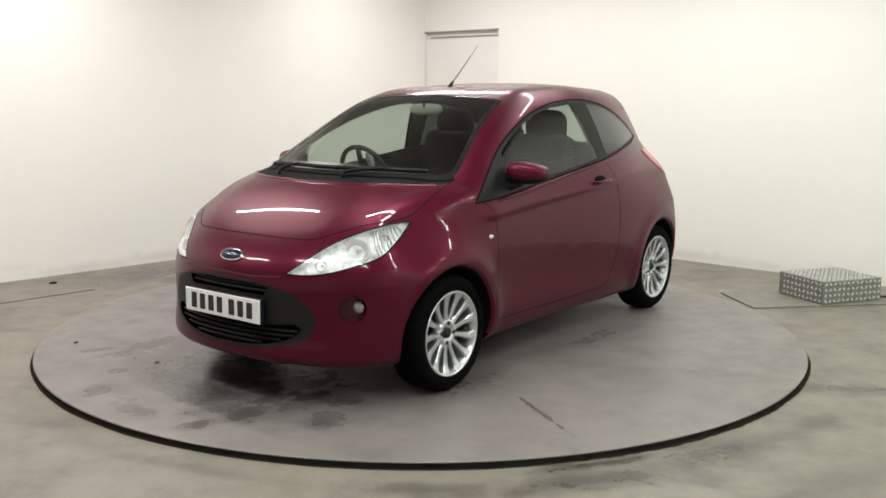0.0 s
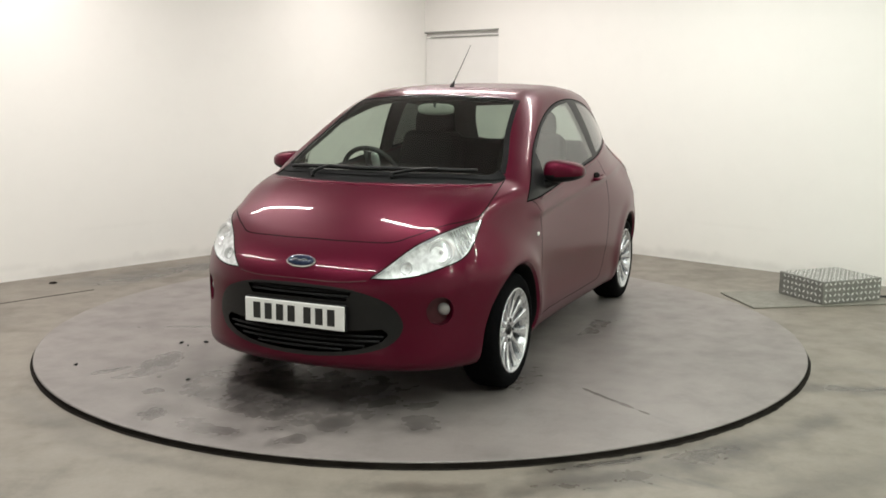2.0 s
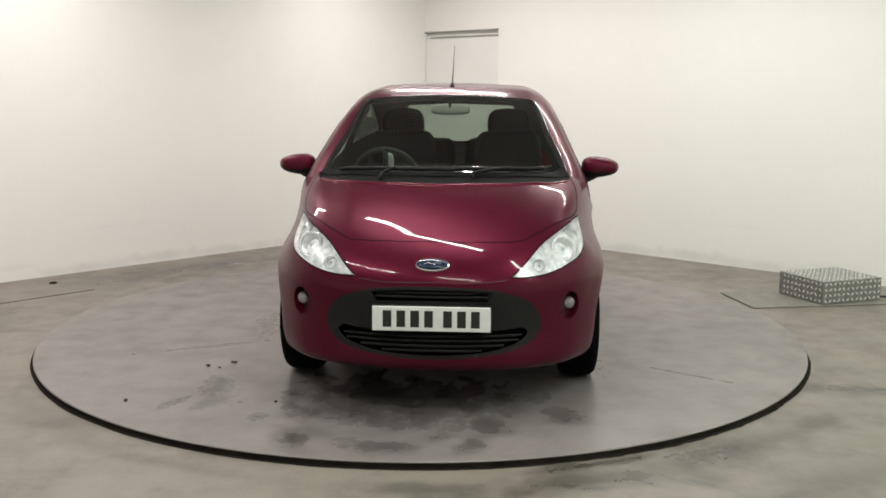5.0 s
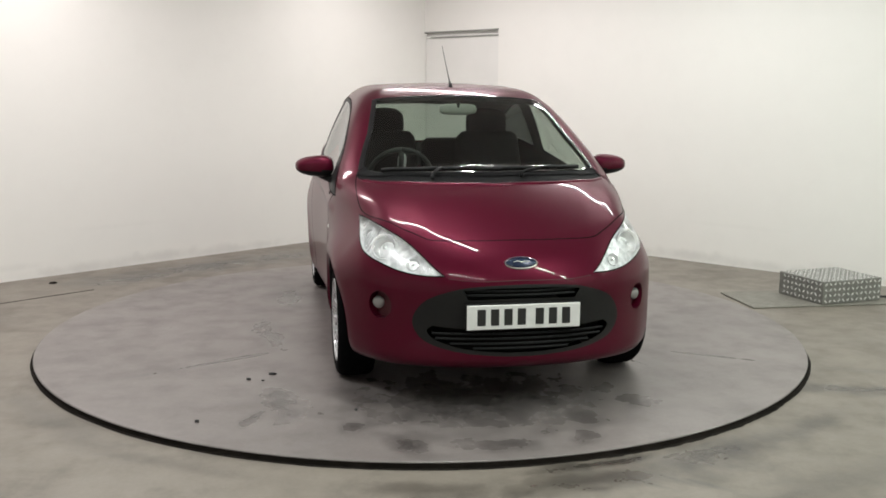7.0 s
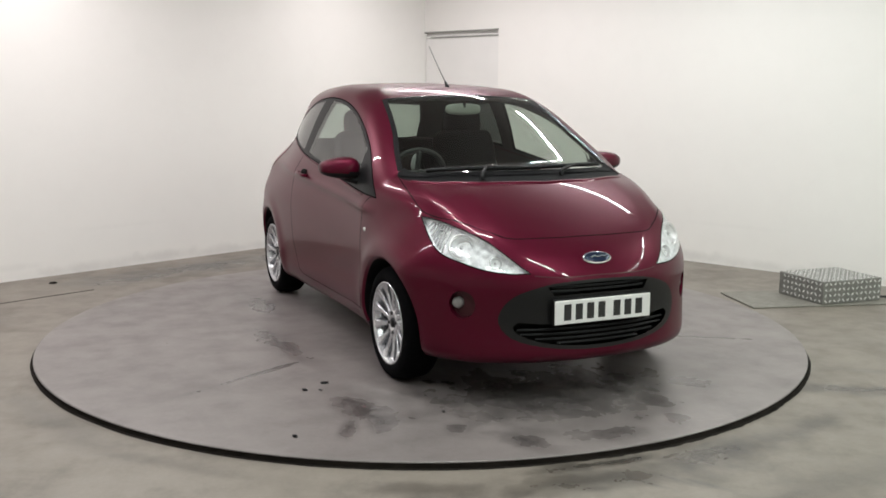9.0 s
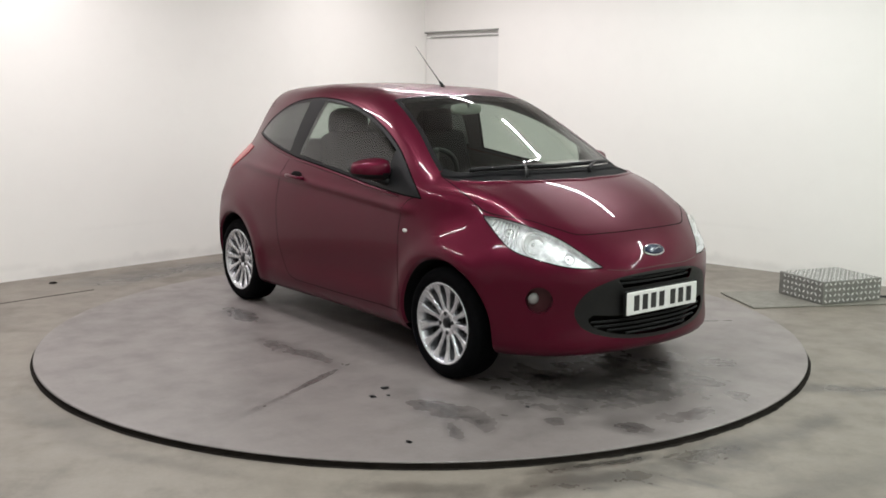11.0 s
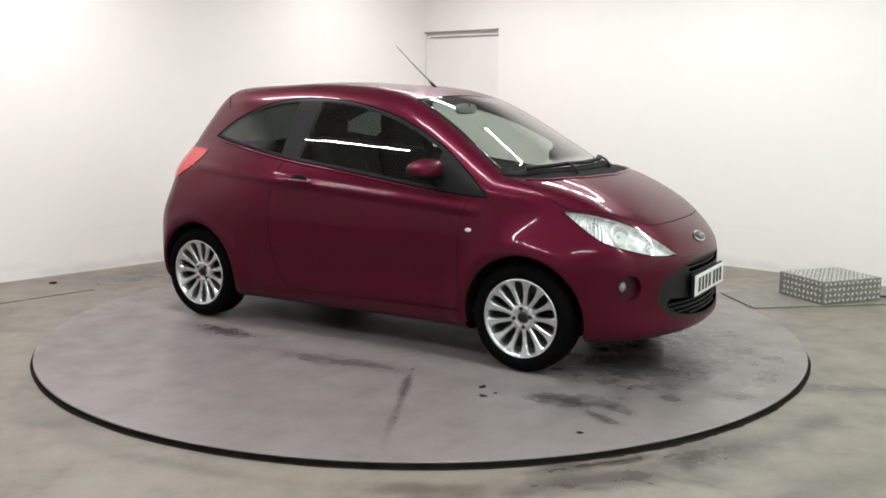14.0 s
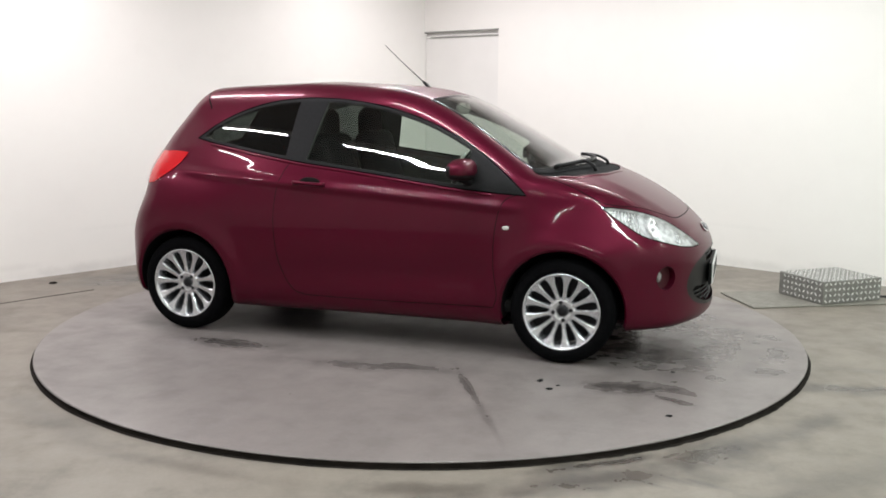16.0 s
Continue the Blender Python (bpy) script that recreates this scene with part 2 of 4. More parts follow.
def tube(bm, path, r, seg=8, r_end=None):
    """A round bar along a path."""
    path = [Vector(p) for p in path]
    rings = []
    for i, p in enumerate(path):
        t = (path[min(i + 1, len(path) - 1)] - path[max(i - 1, 0)]).normalized()
        a = t.cross(Vector((0, 0, 1)) if abs(t.z) < 0.95 else Vector((1, 0, 0))).normalized()
        b = t.cross(a)
        k = r if r_end is None else r + (r_end - r) * i / (len(path) - 1)
        rings.append([bm.verts.new(p + a * k * math.cos(2 * math.pi * j / seg) + b * k * math.sin(2 * math.pi * j / seg)) for j in range(seg)])
    for u, v in zip(rings, rings[1:]):
        for j in range(seg):
            bm.faces.new((u[j], u[(j + 1) % seg], v[(j + 1) % seg], v[j]))
    bm.faces.new(rings[0][::-1])
    bm.faces.new(rings[-1])
    bmesh.ops.recalc_face_normals(bm, faces=bm.faces[:])
    return bm


def rounded(bm, x0, x1, y0, y1, z0, z1, r=0.02, seg=3, m=None):
    """A box with rounded edges."""
    v = box(bm, x0, x1, y0, y1, z0, z1, m)
    e = list({e for a in v for e in a.link_edges})
    bmesh.ops.bevel(bm, geom=e, offset=r, segments=seg, profile=0.5, affect="EDGES")
    return bm


def lathe(bm, profile, seg=48):
    """Turns (radius, y) pairs about the y axis."""
    rings = [[bm.verts.new((r * math.cos(2 * math.pi * j / seg), y, r * math.sin(2 * math.pi * j / seg))) for j in range(seg)] for r, y in profile]
    for u, v in zip(rings, rings[1:]):
        for j in range(seg):
            bm.faces.new((u[j], u[(j + 1) % seg], v[(j + 1) % seg], v[j]))
    return bm


def blob(bm, centre, size, m=None, power=2.6, u=20, v=12):
    """A rounded, slightly boxy lump."""
    got = bmesh.ops.create_uvsphere(bm, u_segments=u, v_segments=v, radius=1)["verts"]
    for w in got:
        c = Vector([math.copysign(abs(k) ** (2 / power), k) for k in w.co])
        c = Vector((c.x * size[0], c.y * size[1], c.z * size[2])) + Vector(centre)
        w.co = m @ c if m else c
    return got


# ---- room ----
def wall(name, origin, direction, length, thick=0.2, start=0.0):
    bm = bmesh.new()
    box(bm, start, length, 0, thick, 0, CEIL_Z - FLOOR_Z)
    ob = obj(name, bm, WALL)
    ob.matrix_world = along(origin, direction)
    return tagged(ob, "scuffed white painted wall of the photo booth", "wall", kind="structure")


bm = bmesh.new()
bmesh.ops.create_circle(bm, cap_ends=True, segments=4, radius=13, matrix=pose(0, -2, 0))
for v in bm.verts:
    v.co.z = 0
floor = obj("floor", bm, CONCRETE)
floor.location.z = FLOOR_Z
tagged(floor, "worn damp grey concrete floor with stains", "floor", kind="structure")
M_RIGHT = along(CORNER, RIGHT_DIR)
ROOM = 9.6
wl = wall("wall_west", CORNER, LEFT_DIR, ROOM, thick=-0.2)

# the other long wall has a door opening next to the corner
DOOR_0, DOOR_1, DOOR_H = 0.0, 1.0, 2.078 - FLOOR_Z
bm = bmesh.new()
box(bm, -0.2, DOOR_0, 0, 0.2, 0, CEIL_Z - FLOOR_Z)
box(bm, DOOR_1, ROOM, 0, 0.2, 0, CEIL_Z - FLOOR_Z)
box(bm, DOOR_0, DOOR_1, 0, 0.2, DOOR_H, CEIL_Z - FLOOR_Z)
bmesh.ops.remove_doubles(bm, verts=bm.verts[:], dist=1e-5)
we = obj("wall_east", bm, WALL)
we.matrix_world = M_RIGHT
tagged(we, "scuffed white painted wall with a door beside the corner", "wall", kind="structure")
bm = bmesh.new()
rounded(bm, DOOR_0 + 0.003, DOOR_1 - 0.004, 0.012, 0.07, 0.008, DOOR_H - 0.065, 0.004, 1)
door_1 = obj("door_1", bm, DOOR_PAINT)
door_1.matrix_world = M_RIGHT
tagged(door_1, "plain off-white door set into the wall", "door", kind="structure")
bm = bmesh.new()
box(bm, DOOR_0, DOOR_1, 0.035, 0.10, DOOR_H - 0.06, DOOR_H - 0.002)
part("door_head", bm, DOOR_PAINT, door_1, "white door head")
bm = bmesh.new()
box(bm, DOOR_0, DOOR_1, -0.008, 0.034, DOOR_H - 0.008, DOOR_H + 0.005)
part("door_strip", bm, GREY_TRIM, door_1, "grey upper head strip")
bm = bmesh.new()
box(bm, DOOR_0 + 0.08, DOOR_1, 0.002, 0.011, DOOR_H - 0.064, DOOR_H - 0.051)
part("door_strip", bm, GREY_TRIM, door_1, "grey lower head strip")

far = CORNER + LEFT_DIR * ROOM
wall("wall_south", far, RIGHT_DIR, ROOM, thick=-0.2)
far = CORNER + RIGHT_DIR * ROOM
wall("wall_north", far, LEFT_DIR, ROOM, thick=0.2)
bm = bmesh.new()
q = [CORNER, CORNER + RIGHT_DIR * ROOM, CORNER + (RIGHT_DIR + LEFT_DIR) * ROOM, CORNER + LEFT_DIR * ROOM]
low = [bm.verts.new((p.x, p.y, CEIL_Z)) for p in q]
high = [bm.verts.new((p.x, p.y, CEIL_Z + 0.15)) for p in q]
bm.faces.new(low)
bm.faces.new(high[::-1])
for i in range(4):
    bm.faces.new((low[i], high[i], high[(i + 1) % 4], low[(i + 1) % 4]))
bmesh.ops.recalc_face_normals(bm, faces=bm.faces[:])
tagged(obj("ceiling", bm, CEILING), "plain grey ceiling of the booth", "ceiling", kind="structure")
# ---- the car's body as a smooth solid ----
def spline(pts):
    """Natural cubic spline through (x, y) pairs, straight outside."""
    x, y = np.array(sorted(pts), float).T
    n = len(x)
    h = np.diff(x)
    A, r = np.eye(n), np.zeros(n)
    for i in range(1, n - 1):
        A[i, i - 1:i + 2] = h[i - 1], 2 * (h[i - 1] + h[i]), h[i]
        r[i] = 6 * ((y[i + 1] - y[i]) / h[i] - (y[i] - y[i - 1]) / h[i - 1])
    m = np.linalg.solve(A, r)

    def at(q):
        q = np.asarray(q, float)
        i = np.clip(np.searchsorted(x, q) - 1, 0, n - 2)
        c = np.clip(q, x[0], x[-1])
        a, b, hh = x[i + 1] - c, c - x[i], h[i]
        v = (m[i] * a**3 + m[i + 1] * b**3) / (6 * hh) + (y[i] / hh - m[i] * hh / 6) * a + (y[i + 1] / hh - m[i + 1] * hh / 6) * b
        s0 = (y[1] - y[0]) / h[0] - h[0] * m[1] / 6
        s1 = (y[-1] - y[-2]) / h[-1] + h[-1] * m[-2] / 6
        return v + np.where(q < x[0], (q - x[0]) * s0, 0) + np.where(q > x[-1], (q - x[-1]) * s1, 0)
    return at


BONNET = spline([(0.8, 1.092), (1.1, 1.04), (1.338, 0.976), (1.605, 0.840), (1.76, 0.738), (1.85, 0.680), (1.95, 0.594), (2.05, 0.475)])
ROOF = spline([(-1.5, 1.413), (-1.35, 1.432), (-1.083, 1.463), (-0.672, 1.485), (-0.394, 1.495), (-0.086, 1.481), (0.137, 1.465), (0.45, 1.375), (0.771, 1.211), (1.05, 1.046), (1.4, 0.818)])
NOSE = spline([(0.1, 1.756), (0.2, 1.874), (0.3, 1.886), (0.4, 1.877), (0.5, 1.878), (0.6, 1.872), (0.7, 1.832), (0.8, 1.775)])
TAIL = spline([(0.1, -1.628), (0.25, -1.697), (0.45, -1.716), (0.62, -1.706), (0.8, -1.624), (0.95, -1.561), (1.1, -1.522), (1.28, -1.379), (1.4, -1.288), (1.5, -1.213)])
FLANK = spline([(0.1, 0.691), (0.22, 0.773), (0.3, 0.799), (0.45, 0.807), (0.6, 0.808), (0.75, 0.806), (0.87, 0.795), (0.95, 0.781), (1.03, 0.753), (1.2, 0.687), (1.38, 0.598), (1.5, 0.522)])
PLAN = spline([(-1.9, -0.157), (-1.7, -0.079), (-1.4, -0.021), (-1.0, 0.012), (0.0, -0.01), (0.9, -0.007), (1.3, -0.008), (1.55, -0.065), (1.75, -0.121), (1.95, -0.195)])
HUB_Z, AXLE, ARCH = 0.285, 1.15, 0.340


def smax(a, b, k):
    h = np.maximum(k - np.abs(a - b), 0) / k
    return np.maximum(a, b) + h * h * k * 0.25


def smooth01(v):
    v = np.clip(v, 0, 1)
    return v * v * (3 - 2 * v)


def slope(curve, x):
    return (curve(x + 0.01) - curve(x - 0.01)) / 0.02


def body(x, y, z):
    """Below zero inside the car's body; about the distance in metres near its skin."""
    y = np.abs(y)
    dome = 0.012 * (1 - smooth01((y - 0.36 - 0.16 * (1.7 - x)) / 0.16)) - 0.006
    b = (z - dome - BONNET(x + 0.05 * y * y) + 0.112 * y * y) / np.sqrt(1 + slope(BONNET, x) ** 2)
    xr = x + 0.199 * y * y * smooth01((x + 0.2) / 0.9)
    r = (z - ROOF(xr) + 0.080 * y * y) / np.sqrt(1 + slope(ROOF, xr) ** 2)
    top = -smax(-b, -r, 0.01)
    upper = smooth01((z - 0.70) / 0.42)
    taper = -0.16 * np.clip((-x - 0.1) / 1.2, 0, 1.5) ** 2 * upper
    d = np.minimum(np.hypot(x - AXLE, z - HUB_Z), np.hypot(x + AXLE, z - HUB_Z))
    flare = 0.012 * np.exp(-((d - 0.37) / 0.06) ** 2)
    hollow = 0.012 * np.exp(-((z - 0.40 - 0.05 * x) / 0.09) ** 2) * smooth01((0.9 - np.abs(x)) / 0.3)
    bulge = 0.040 * np.exp(-((x + 1.40) / 0.26) ** 2 - ((z - 0.95) / 0.12) ** 2)
    crease = 0.011 * np.exp(-((z - 0.885 + 0.065 * x) / 0.026) ** 2) * smooth01((0.98 - x) / 0.2) * smooth01((x + 1.35) / 0.3)
    tuck = 0.123 * smooth01((x - 0.75) / 0.7) * smooth01((z - 0.58) / 0.3)
    side = y - FLANK(z) + tuck - PLAN(x) - taper - flare + hollow - bulge - crease
    side = side / np.sqrt(1 + np.minimum(slope(FLANK, z), 0) ** 2)
    front = x - NOSE(z) + 0.317 * y * y + 0.55 * y**4
    back = TAIL(z) + 0.278 * y * y + 0.1 * y**4 - x - bulge
    f = smax(top, side, 0.10)
    f = smax(f, smax(front, -10 + 0 * x, 0.01), 0.09)
    f = smax(f, back, 0.10)
    f = smax(f, 0.17 + 0.03 * smooth01(np.abs(x) - 0.9) - z, 0.05)
    return f


def gradient(f, p, e=0.002):
    g = np.stack([f(*(p + d).T) - f(*(p - d).T) for d in np.eye(3) * e], -1)
    return g / np.maximum(np.linalg.norm(g, axis=1, keepdims=True), 1e-9), g / (2 * e)


def settle(f, p, rounds=4):
    """Moves points onto the skin."""
    for _ in range(rounds):
        n, g = gradient(f, p)
        p = p - n * np.clip(f(*p.T) / np.maximum(np.linalg.norm(g, axis=1), 0.3), -0.01, 0.01)[:, None]
    return p


def skin(f, low, high, step):
    """Surface net: one vertex per cell that the skin crosses, one quad per edge that it crosses."""
    axes = [np.arange(a, b + step, step) for a, b in zip(low, high)]
    v = f(*np.meshgrid(*axes, indexing="ij"))
    inside = v < 0
    shape = tuple(n - 1 for n in v.shape)
    corners = [inside[i:i + shape[0], j:j + shape[1], k:k + shape[2]] for i in (0, 1) for j in (0, 1) for k in (0, 1)]
    total = sum(c.astype(int) for c in corners)
    cell = (total > 0) & (total < 8)
    index = np.full(shape, -1)
    index[cell] = np.arange(cell.sum())
    where = np.argwhere(cell)
    pts = np.array(low) + (where + 0.5) * step
    quads = []
    for a in range(3):
        b, c = (a + 1) % 3, (a + 2) % 3
        lo = [slice(None)] * 3
        hi = [slice(None)] * 3
        lo[a], hi[a] = slice(0, -1), slice(1, None)
        cross = inside[tuple(lo)] != inside[tuple(hi)]
        e = np.argwhere(cross)
        e = e[(e[:, b] > 0) & (e[:, c] > 0) & (e[:, b] < shape[b]) & (e[:, c] < shape[c])]
        ub, uc = np.eye(3, dtype=int)[b], np.eye(3, dtype=int)[c]
        q = np.stack([index[tuple((e - o).T)] for o in (ub + uc, uc, 0 * uc, ub)], 1)
        flip = ~inside[tuple(e.T)]
        q[flip] = q[flip][:, ::-1]
        quads.append(q)
    return settle(f, pts), np.concatenate(quads)
# ---- cutting the skin into panels ----
SIDE = (Vector((1, 0, 0)), Vector((0, 0, 1)), Vector((0, 1, 0)))
TOP = (Vector((1, 0, 0)), Vector((0, 1, 0)), Vector((0, 0, 1)))
FRONT = (Vector((0, 1, 0)), Vector((0, 0, 1)), Vector((1, 0, 0)))
DIAG = (Vector((-0.7071, 0.7071, 0)), Vector((0, 0, 1)), Vector((0.7071, 0.7071, 0)))


def arc(pts, n=5):
    """An open smooth curve through the points."""
    p = np.array(pts, float)
    q = np.vstack([2 * p[0] - p[1], p, 2 * p[-1] - p[-2]])
    out = []
    for i in range(1, len(q) - 2):
        a, b, c, d = q[i - 1:i + 3]
        for t in np.arange(n) / n:
            out.append(0.5 * (2 * b + (c - a) * t + (2 * a - 5 * b + 4 * c - d) * t * t + (3 * b - a - 3 * c + d) * t**3))
    out.append(p[-1])
    return np.array(out)


def outline(*arcs):
    """A closed outline from arcs laid end to end."""
    out = []
    for a in arcs:
        out.extend(a if not out or np.linalg.norm(out[-1] - a[0]) > 1e-6 else a[1:])
    if np.linalg.norm(out[0] - out[-1]) < 1e-6:
        out.pop()
    return np.array(out)


def ring(cx, cy, r, n=28, sx=1.0):
    a = np.arange(n) * 2 * math.pi / n
    return np.stack([cx + sx * r * np.cos(a), cy + r * np.sin(a)], 1)


def within(uv, poly):
    x, y = uv[:, 0], uv[:, 1]
    res = np.zeros(len(uv), bool)
    for (x0, y0), (x1, y1) in zip(poly, np.roll(poly, -1, 0)):
        if y0 != y1:
            res ^= ((y0 > y) != (y1 > y)) & (x < (x1 - x0) * (y - y0) / (y1 - y0) + x0)
    return res


def flat(points, view):
    return points @ np.array([view[0], view[1]]).T


def cut(bm, view, poly, test):
    bm.faces.ensure_lookup_table()
    faces, boxes = [], []
    lo, hi = poly.min(0) - 0.03, poly.max(0) + 0.03

    def note(f):
        uv = np.array([(v.co @ view[0], v.co @ view[1]) for v in f.verts])
        a, b = uv.min(0), uv.max(0)
        if (b < lo).any() or (a > hi).any():
            return
        faces.append(f)
        boxes.append((*a, *b))

    for f in bm.faces:
        if test(f.calc_center_median()):
            note(f)
    for p, q in zip(poly, np.roll(poly, -1, 0)):
        a, b = np.minimum(p, q) - 0.001, np.maximum(p, q) + 0.001
        bb = np.array(boxes)
        pick = np.nonzero((bb[:, 2] >= a[0]) & (bb[:, 0] <= b[0]) & (bb[:, 3] >= a[1]) & (bb[:, 1] <= b[1]))[0]
        fs = [faces[i] for i in pick if faces[i].is_valid]
        if not fs:
            continue
        geom = list({v for f in fs for v in f.verts}) + list({e for f in fs for e in f.edges}) + fs
        s = view[0] * (q[0] - p[0]) + view[1] * (q[1] - p[1])
        known = set(fs)
        got = bmesh.ops.bisect_plane(bm, geom=geom, dist=1e-5, plane_co=view[0] * p[0] + view[1] * p[1], plane_no=s.cross(view[2]))
        for g in got["geom"]:
            if isinstance(g, bmesh.types.BMFace) and g not in known:
                note(g)


def drop(view, uv, sign=1.0):
    """Points of the outline laid on the skin along the view."""
    uv = np.array(uv, float)
    base = uv[:, :1] * np.array(view[0]) + uv[:, 1:] * np.array(view[1])
    d = np.array(view[2])
    s = np.arange(2.4, -0.2, -0.01)
    P = base[:, None] + s[None, :, None] * d
    v = shape(P[..., 0], P[..., 1], P[..., 2])
    k = np.argmax(v < 0, 1)
    near, far = s[np.maximum(k - 1, 0)], s[k]
    for _ in range(14):
        m = (near + far) / 2
        w = base + m[:, None] * d
        ins = shape(*w.T) < 0
        far, near = np.where(ins, m, far), np.where(ins, near, m)
    return base + far[:, None] * d


def shape(x, y, z):
    return body(x, y, z)


DLO_LOW = [(-1.14, 1.15), (-1.02, 1.128), (-0.908, 1.112), (-0.572, 1.062), (-0.357, 1.032), (-0.136, 1.008), (0.205, 0.966), (0.535, 0.926), (0.758, 0.906), (0.945, 0.895)]
DLO_TOP = [(0.945, 0.895), (0.859, 0.977), (0.739, 1.07), (0.618, 1.15), (0.463, 1.229), (0.288, 1.297), (0.113, 1.345), (-0.066, 1.378), (-0.25, 1.394), (-0.424, 1.394), (-0.643, 1.368), (-0.831, 1.313), (-0.985, 1.245), (-1.10, 1.175), (-1.14, 1.15)]
P_DLO = outline(arc(DLO_LOW, 4), arc(DLO_TOP, 4))
P_DOORGLASS = outline(arc([(-0.345, 1.052), (-0.136, 1.026), (0.205, 0.984), (0.535, 0.944), (0.60, 0.937)], 3), arc([(0.60, 0.937), (0.625, 1.125)], 2),
                      arc([(0.625, 1.125), (0.463, 1.208), (0.288, 1.277), (0.113, 1.326), (-0.066, 1.36), (-0.262, 1.376)], 3), arc([(-0.262, 1.376), (-0.345, 1.052)], 2))
P_QUARTER = outline(arc([(-1.085, 1.158), (-1.0, 1.142), (-0.908, 1.128), (-0.572, 1.078), (-0.478, 1.066)], 3), arc([(-0.478, 1.066), (-0.442, 1.374)], 2),
                    arc([(-0.442, 1.374), (-0.643, 1.35), (-0.831, 1.296), (-0.975, 1.232), (-1.06, 1.182), (-1.085, 1.158)], 3))
P_SCREEN = outline(arc([(1.195, -0.05), (1.195, 0.0), (1.165, 0.25), (1.07, 0.5), (0.985, 0.60), (0.945, 0.632)], 4),
                   arc([(0.945, 0.632), (0.85, 0.610), (0.735, 0.575), (0.645, 0.548), (0.48, 0.515), (0.355, 0.492)], 4), arc([(0.355, 0.492), (0.335, 0.47), (0.345, 0.25), (0.35, 0.0), (0.35, -0.05)], 4))
P_COWL = outline(arc([(1.33, -0.05), (1.325, 0.0), (1.285, 0.31), (1.19, 0.52), (1.06, 0.64), (0.965, 0.655)], 4), arc([(0.965, 0.655), (0.945, 0.632)], 1),
                 arc([(0.945, 0.632), (0.985, 0.60), (1.07, 0.5), (1.165, 0.25), (1.195, 0.0), (1.195, -0.05)], 4))
P_BONNET = outline(arc([(1.725, -0.05), (1.725, 0.0), (1.72, 0.16), (1.69, 0.365), (1.63, 0.455), (1.56, 0.53), (1.475, 0.60), (1.385, 0.645), (1.28, 0.672), (1.13, 0.674), (0.965, 0.655)], 4),
                   arc([(0.965, 0.655), (1.06, 0.64), (1.19, 0.52), (1.285, 0.31), (1.325, 0.0), (1.33, -0.05)], 4))
P_HEADLIGHT = outline(arc([(-1.041, 0.622), (-0.955, 0.621), (-0.858, 0.632), (-0.744, 0.659), (-0.619, 0.697), (-0.542, 0.755), (-0.485, 0.812), (-0.46, 0.842)], 4),
                      arc([(-0.46, 0.842), (-0.532, 0.837), (-0.624, 0.822), (-0.733, 0.792), (-0.836, 0.749), (-0.929, 0.695), (-0.995, 0.652), (-1.041, 0.622)], 4))
P_GRILLE = outline(arc([(-0.05, 0.588), (0.0, 0.588), (0.2, 0.58), (0.31, 0.562), (0.42, 0.52), (0.475, 0.455), (0.482, 0.39), (0.43, 0.325), (0.30, 0.285), (0.12, 0.266), (0.0, 0.263), (-0.05, 0.263)], 3))
P_SLOT_HIGH = outline(arc([(-0.05, 0.572), (0.0, 0.572), (0.15, 0.57), (0.272, 0.560)], 3), arc([(0.272, 0.560), (0.245, 0.520)], 1), arc([(0.245, 0.520), (0.0, 0.525), (-0.05, 0.525)], 3))
P_SLOT_LOW = outline(arc([(-0.05, 0.385), (0.0, 0.385), (0.25, 0.388), (0.40, 0.40)], 3), arc([(0.40, 0.40), (0.425, 0.375), (0.385, 0.335), (0.27, 0.30), (0.12, 0.284), (0.0, 0.281), (-0.05, 0.281)], 3))
P_TAILLIGHT = outline(arc([(-1.37, 0.885), (-1.25, 0.968), (-1.205, 1.03), (-1.19, 1.062)], 3), arc([(-1.19, 1.062), (-1.30, 1.068), (-1.45, 1.06), (-1.62, 1.05)], 3), arc([(-1.62, 1.05), (-1.66, 0.86)], 1), arc([(-1.66, 0.86), (-1.5, 0.87), (-1.37, 0.885)], 2))
DOOR_EDGE = outline(arc([(0.90, 0.900), (0.825, 0.86), (0.785, 0.73), (0.775, 0.52), (0.80, 0.36), (0.78, 0.285)], 4), arc([(0.78, 0.285), (0.2, 0.272), (-0.33, 0.275)], 3),
                    arc([(-0.33, 0.275), (-0.42, 0.31), (-0.495, 0.45), (-0.525, 0.65), (-0.515, 0.85), (-0.475, 0.98), (-0.43, 1.043)], 4))
P_DOOR = np.vstack([DOOR_EDGE, arc(DLO_LOW[3:9], 4)[4:-1]])
P_ARCH = {s: np.vstack([ring(s * AXLE, HUB_Z, ARCH, 44)]) for s in (1, -1)}
P_REARGLASS = outline(arc([(-0.05, 1.06), (0.0, 1.06), (0.3, 1.07), (0.46, 1.10)], 3), arc([(0.46, 1.10), (0.44, 1.25), (0.40, 1.36)], 3), arc([(0.40, 1.36), (0.0, 1.375), (-0.05, 1.375)], 3))
P_FOG = ring(-0.745, 0.474, 0.064, 22)

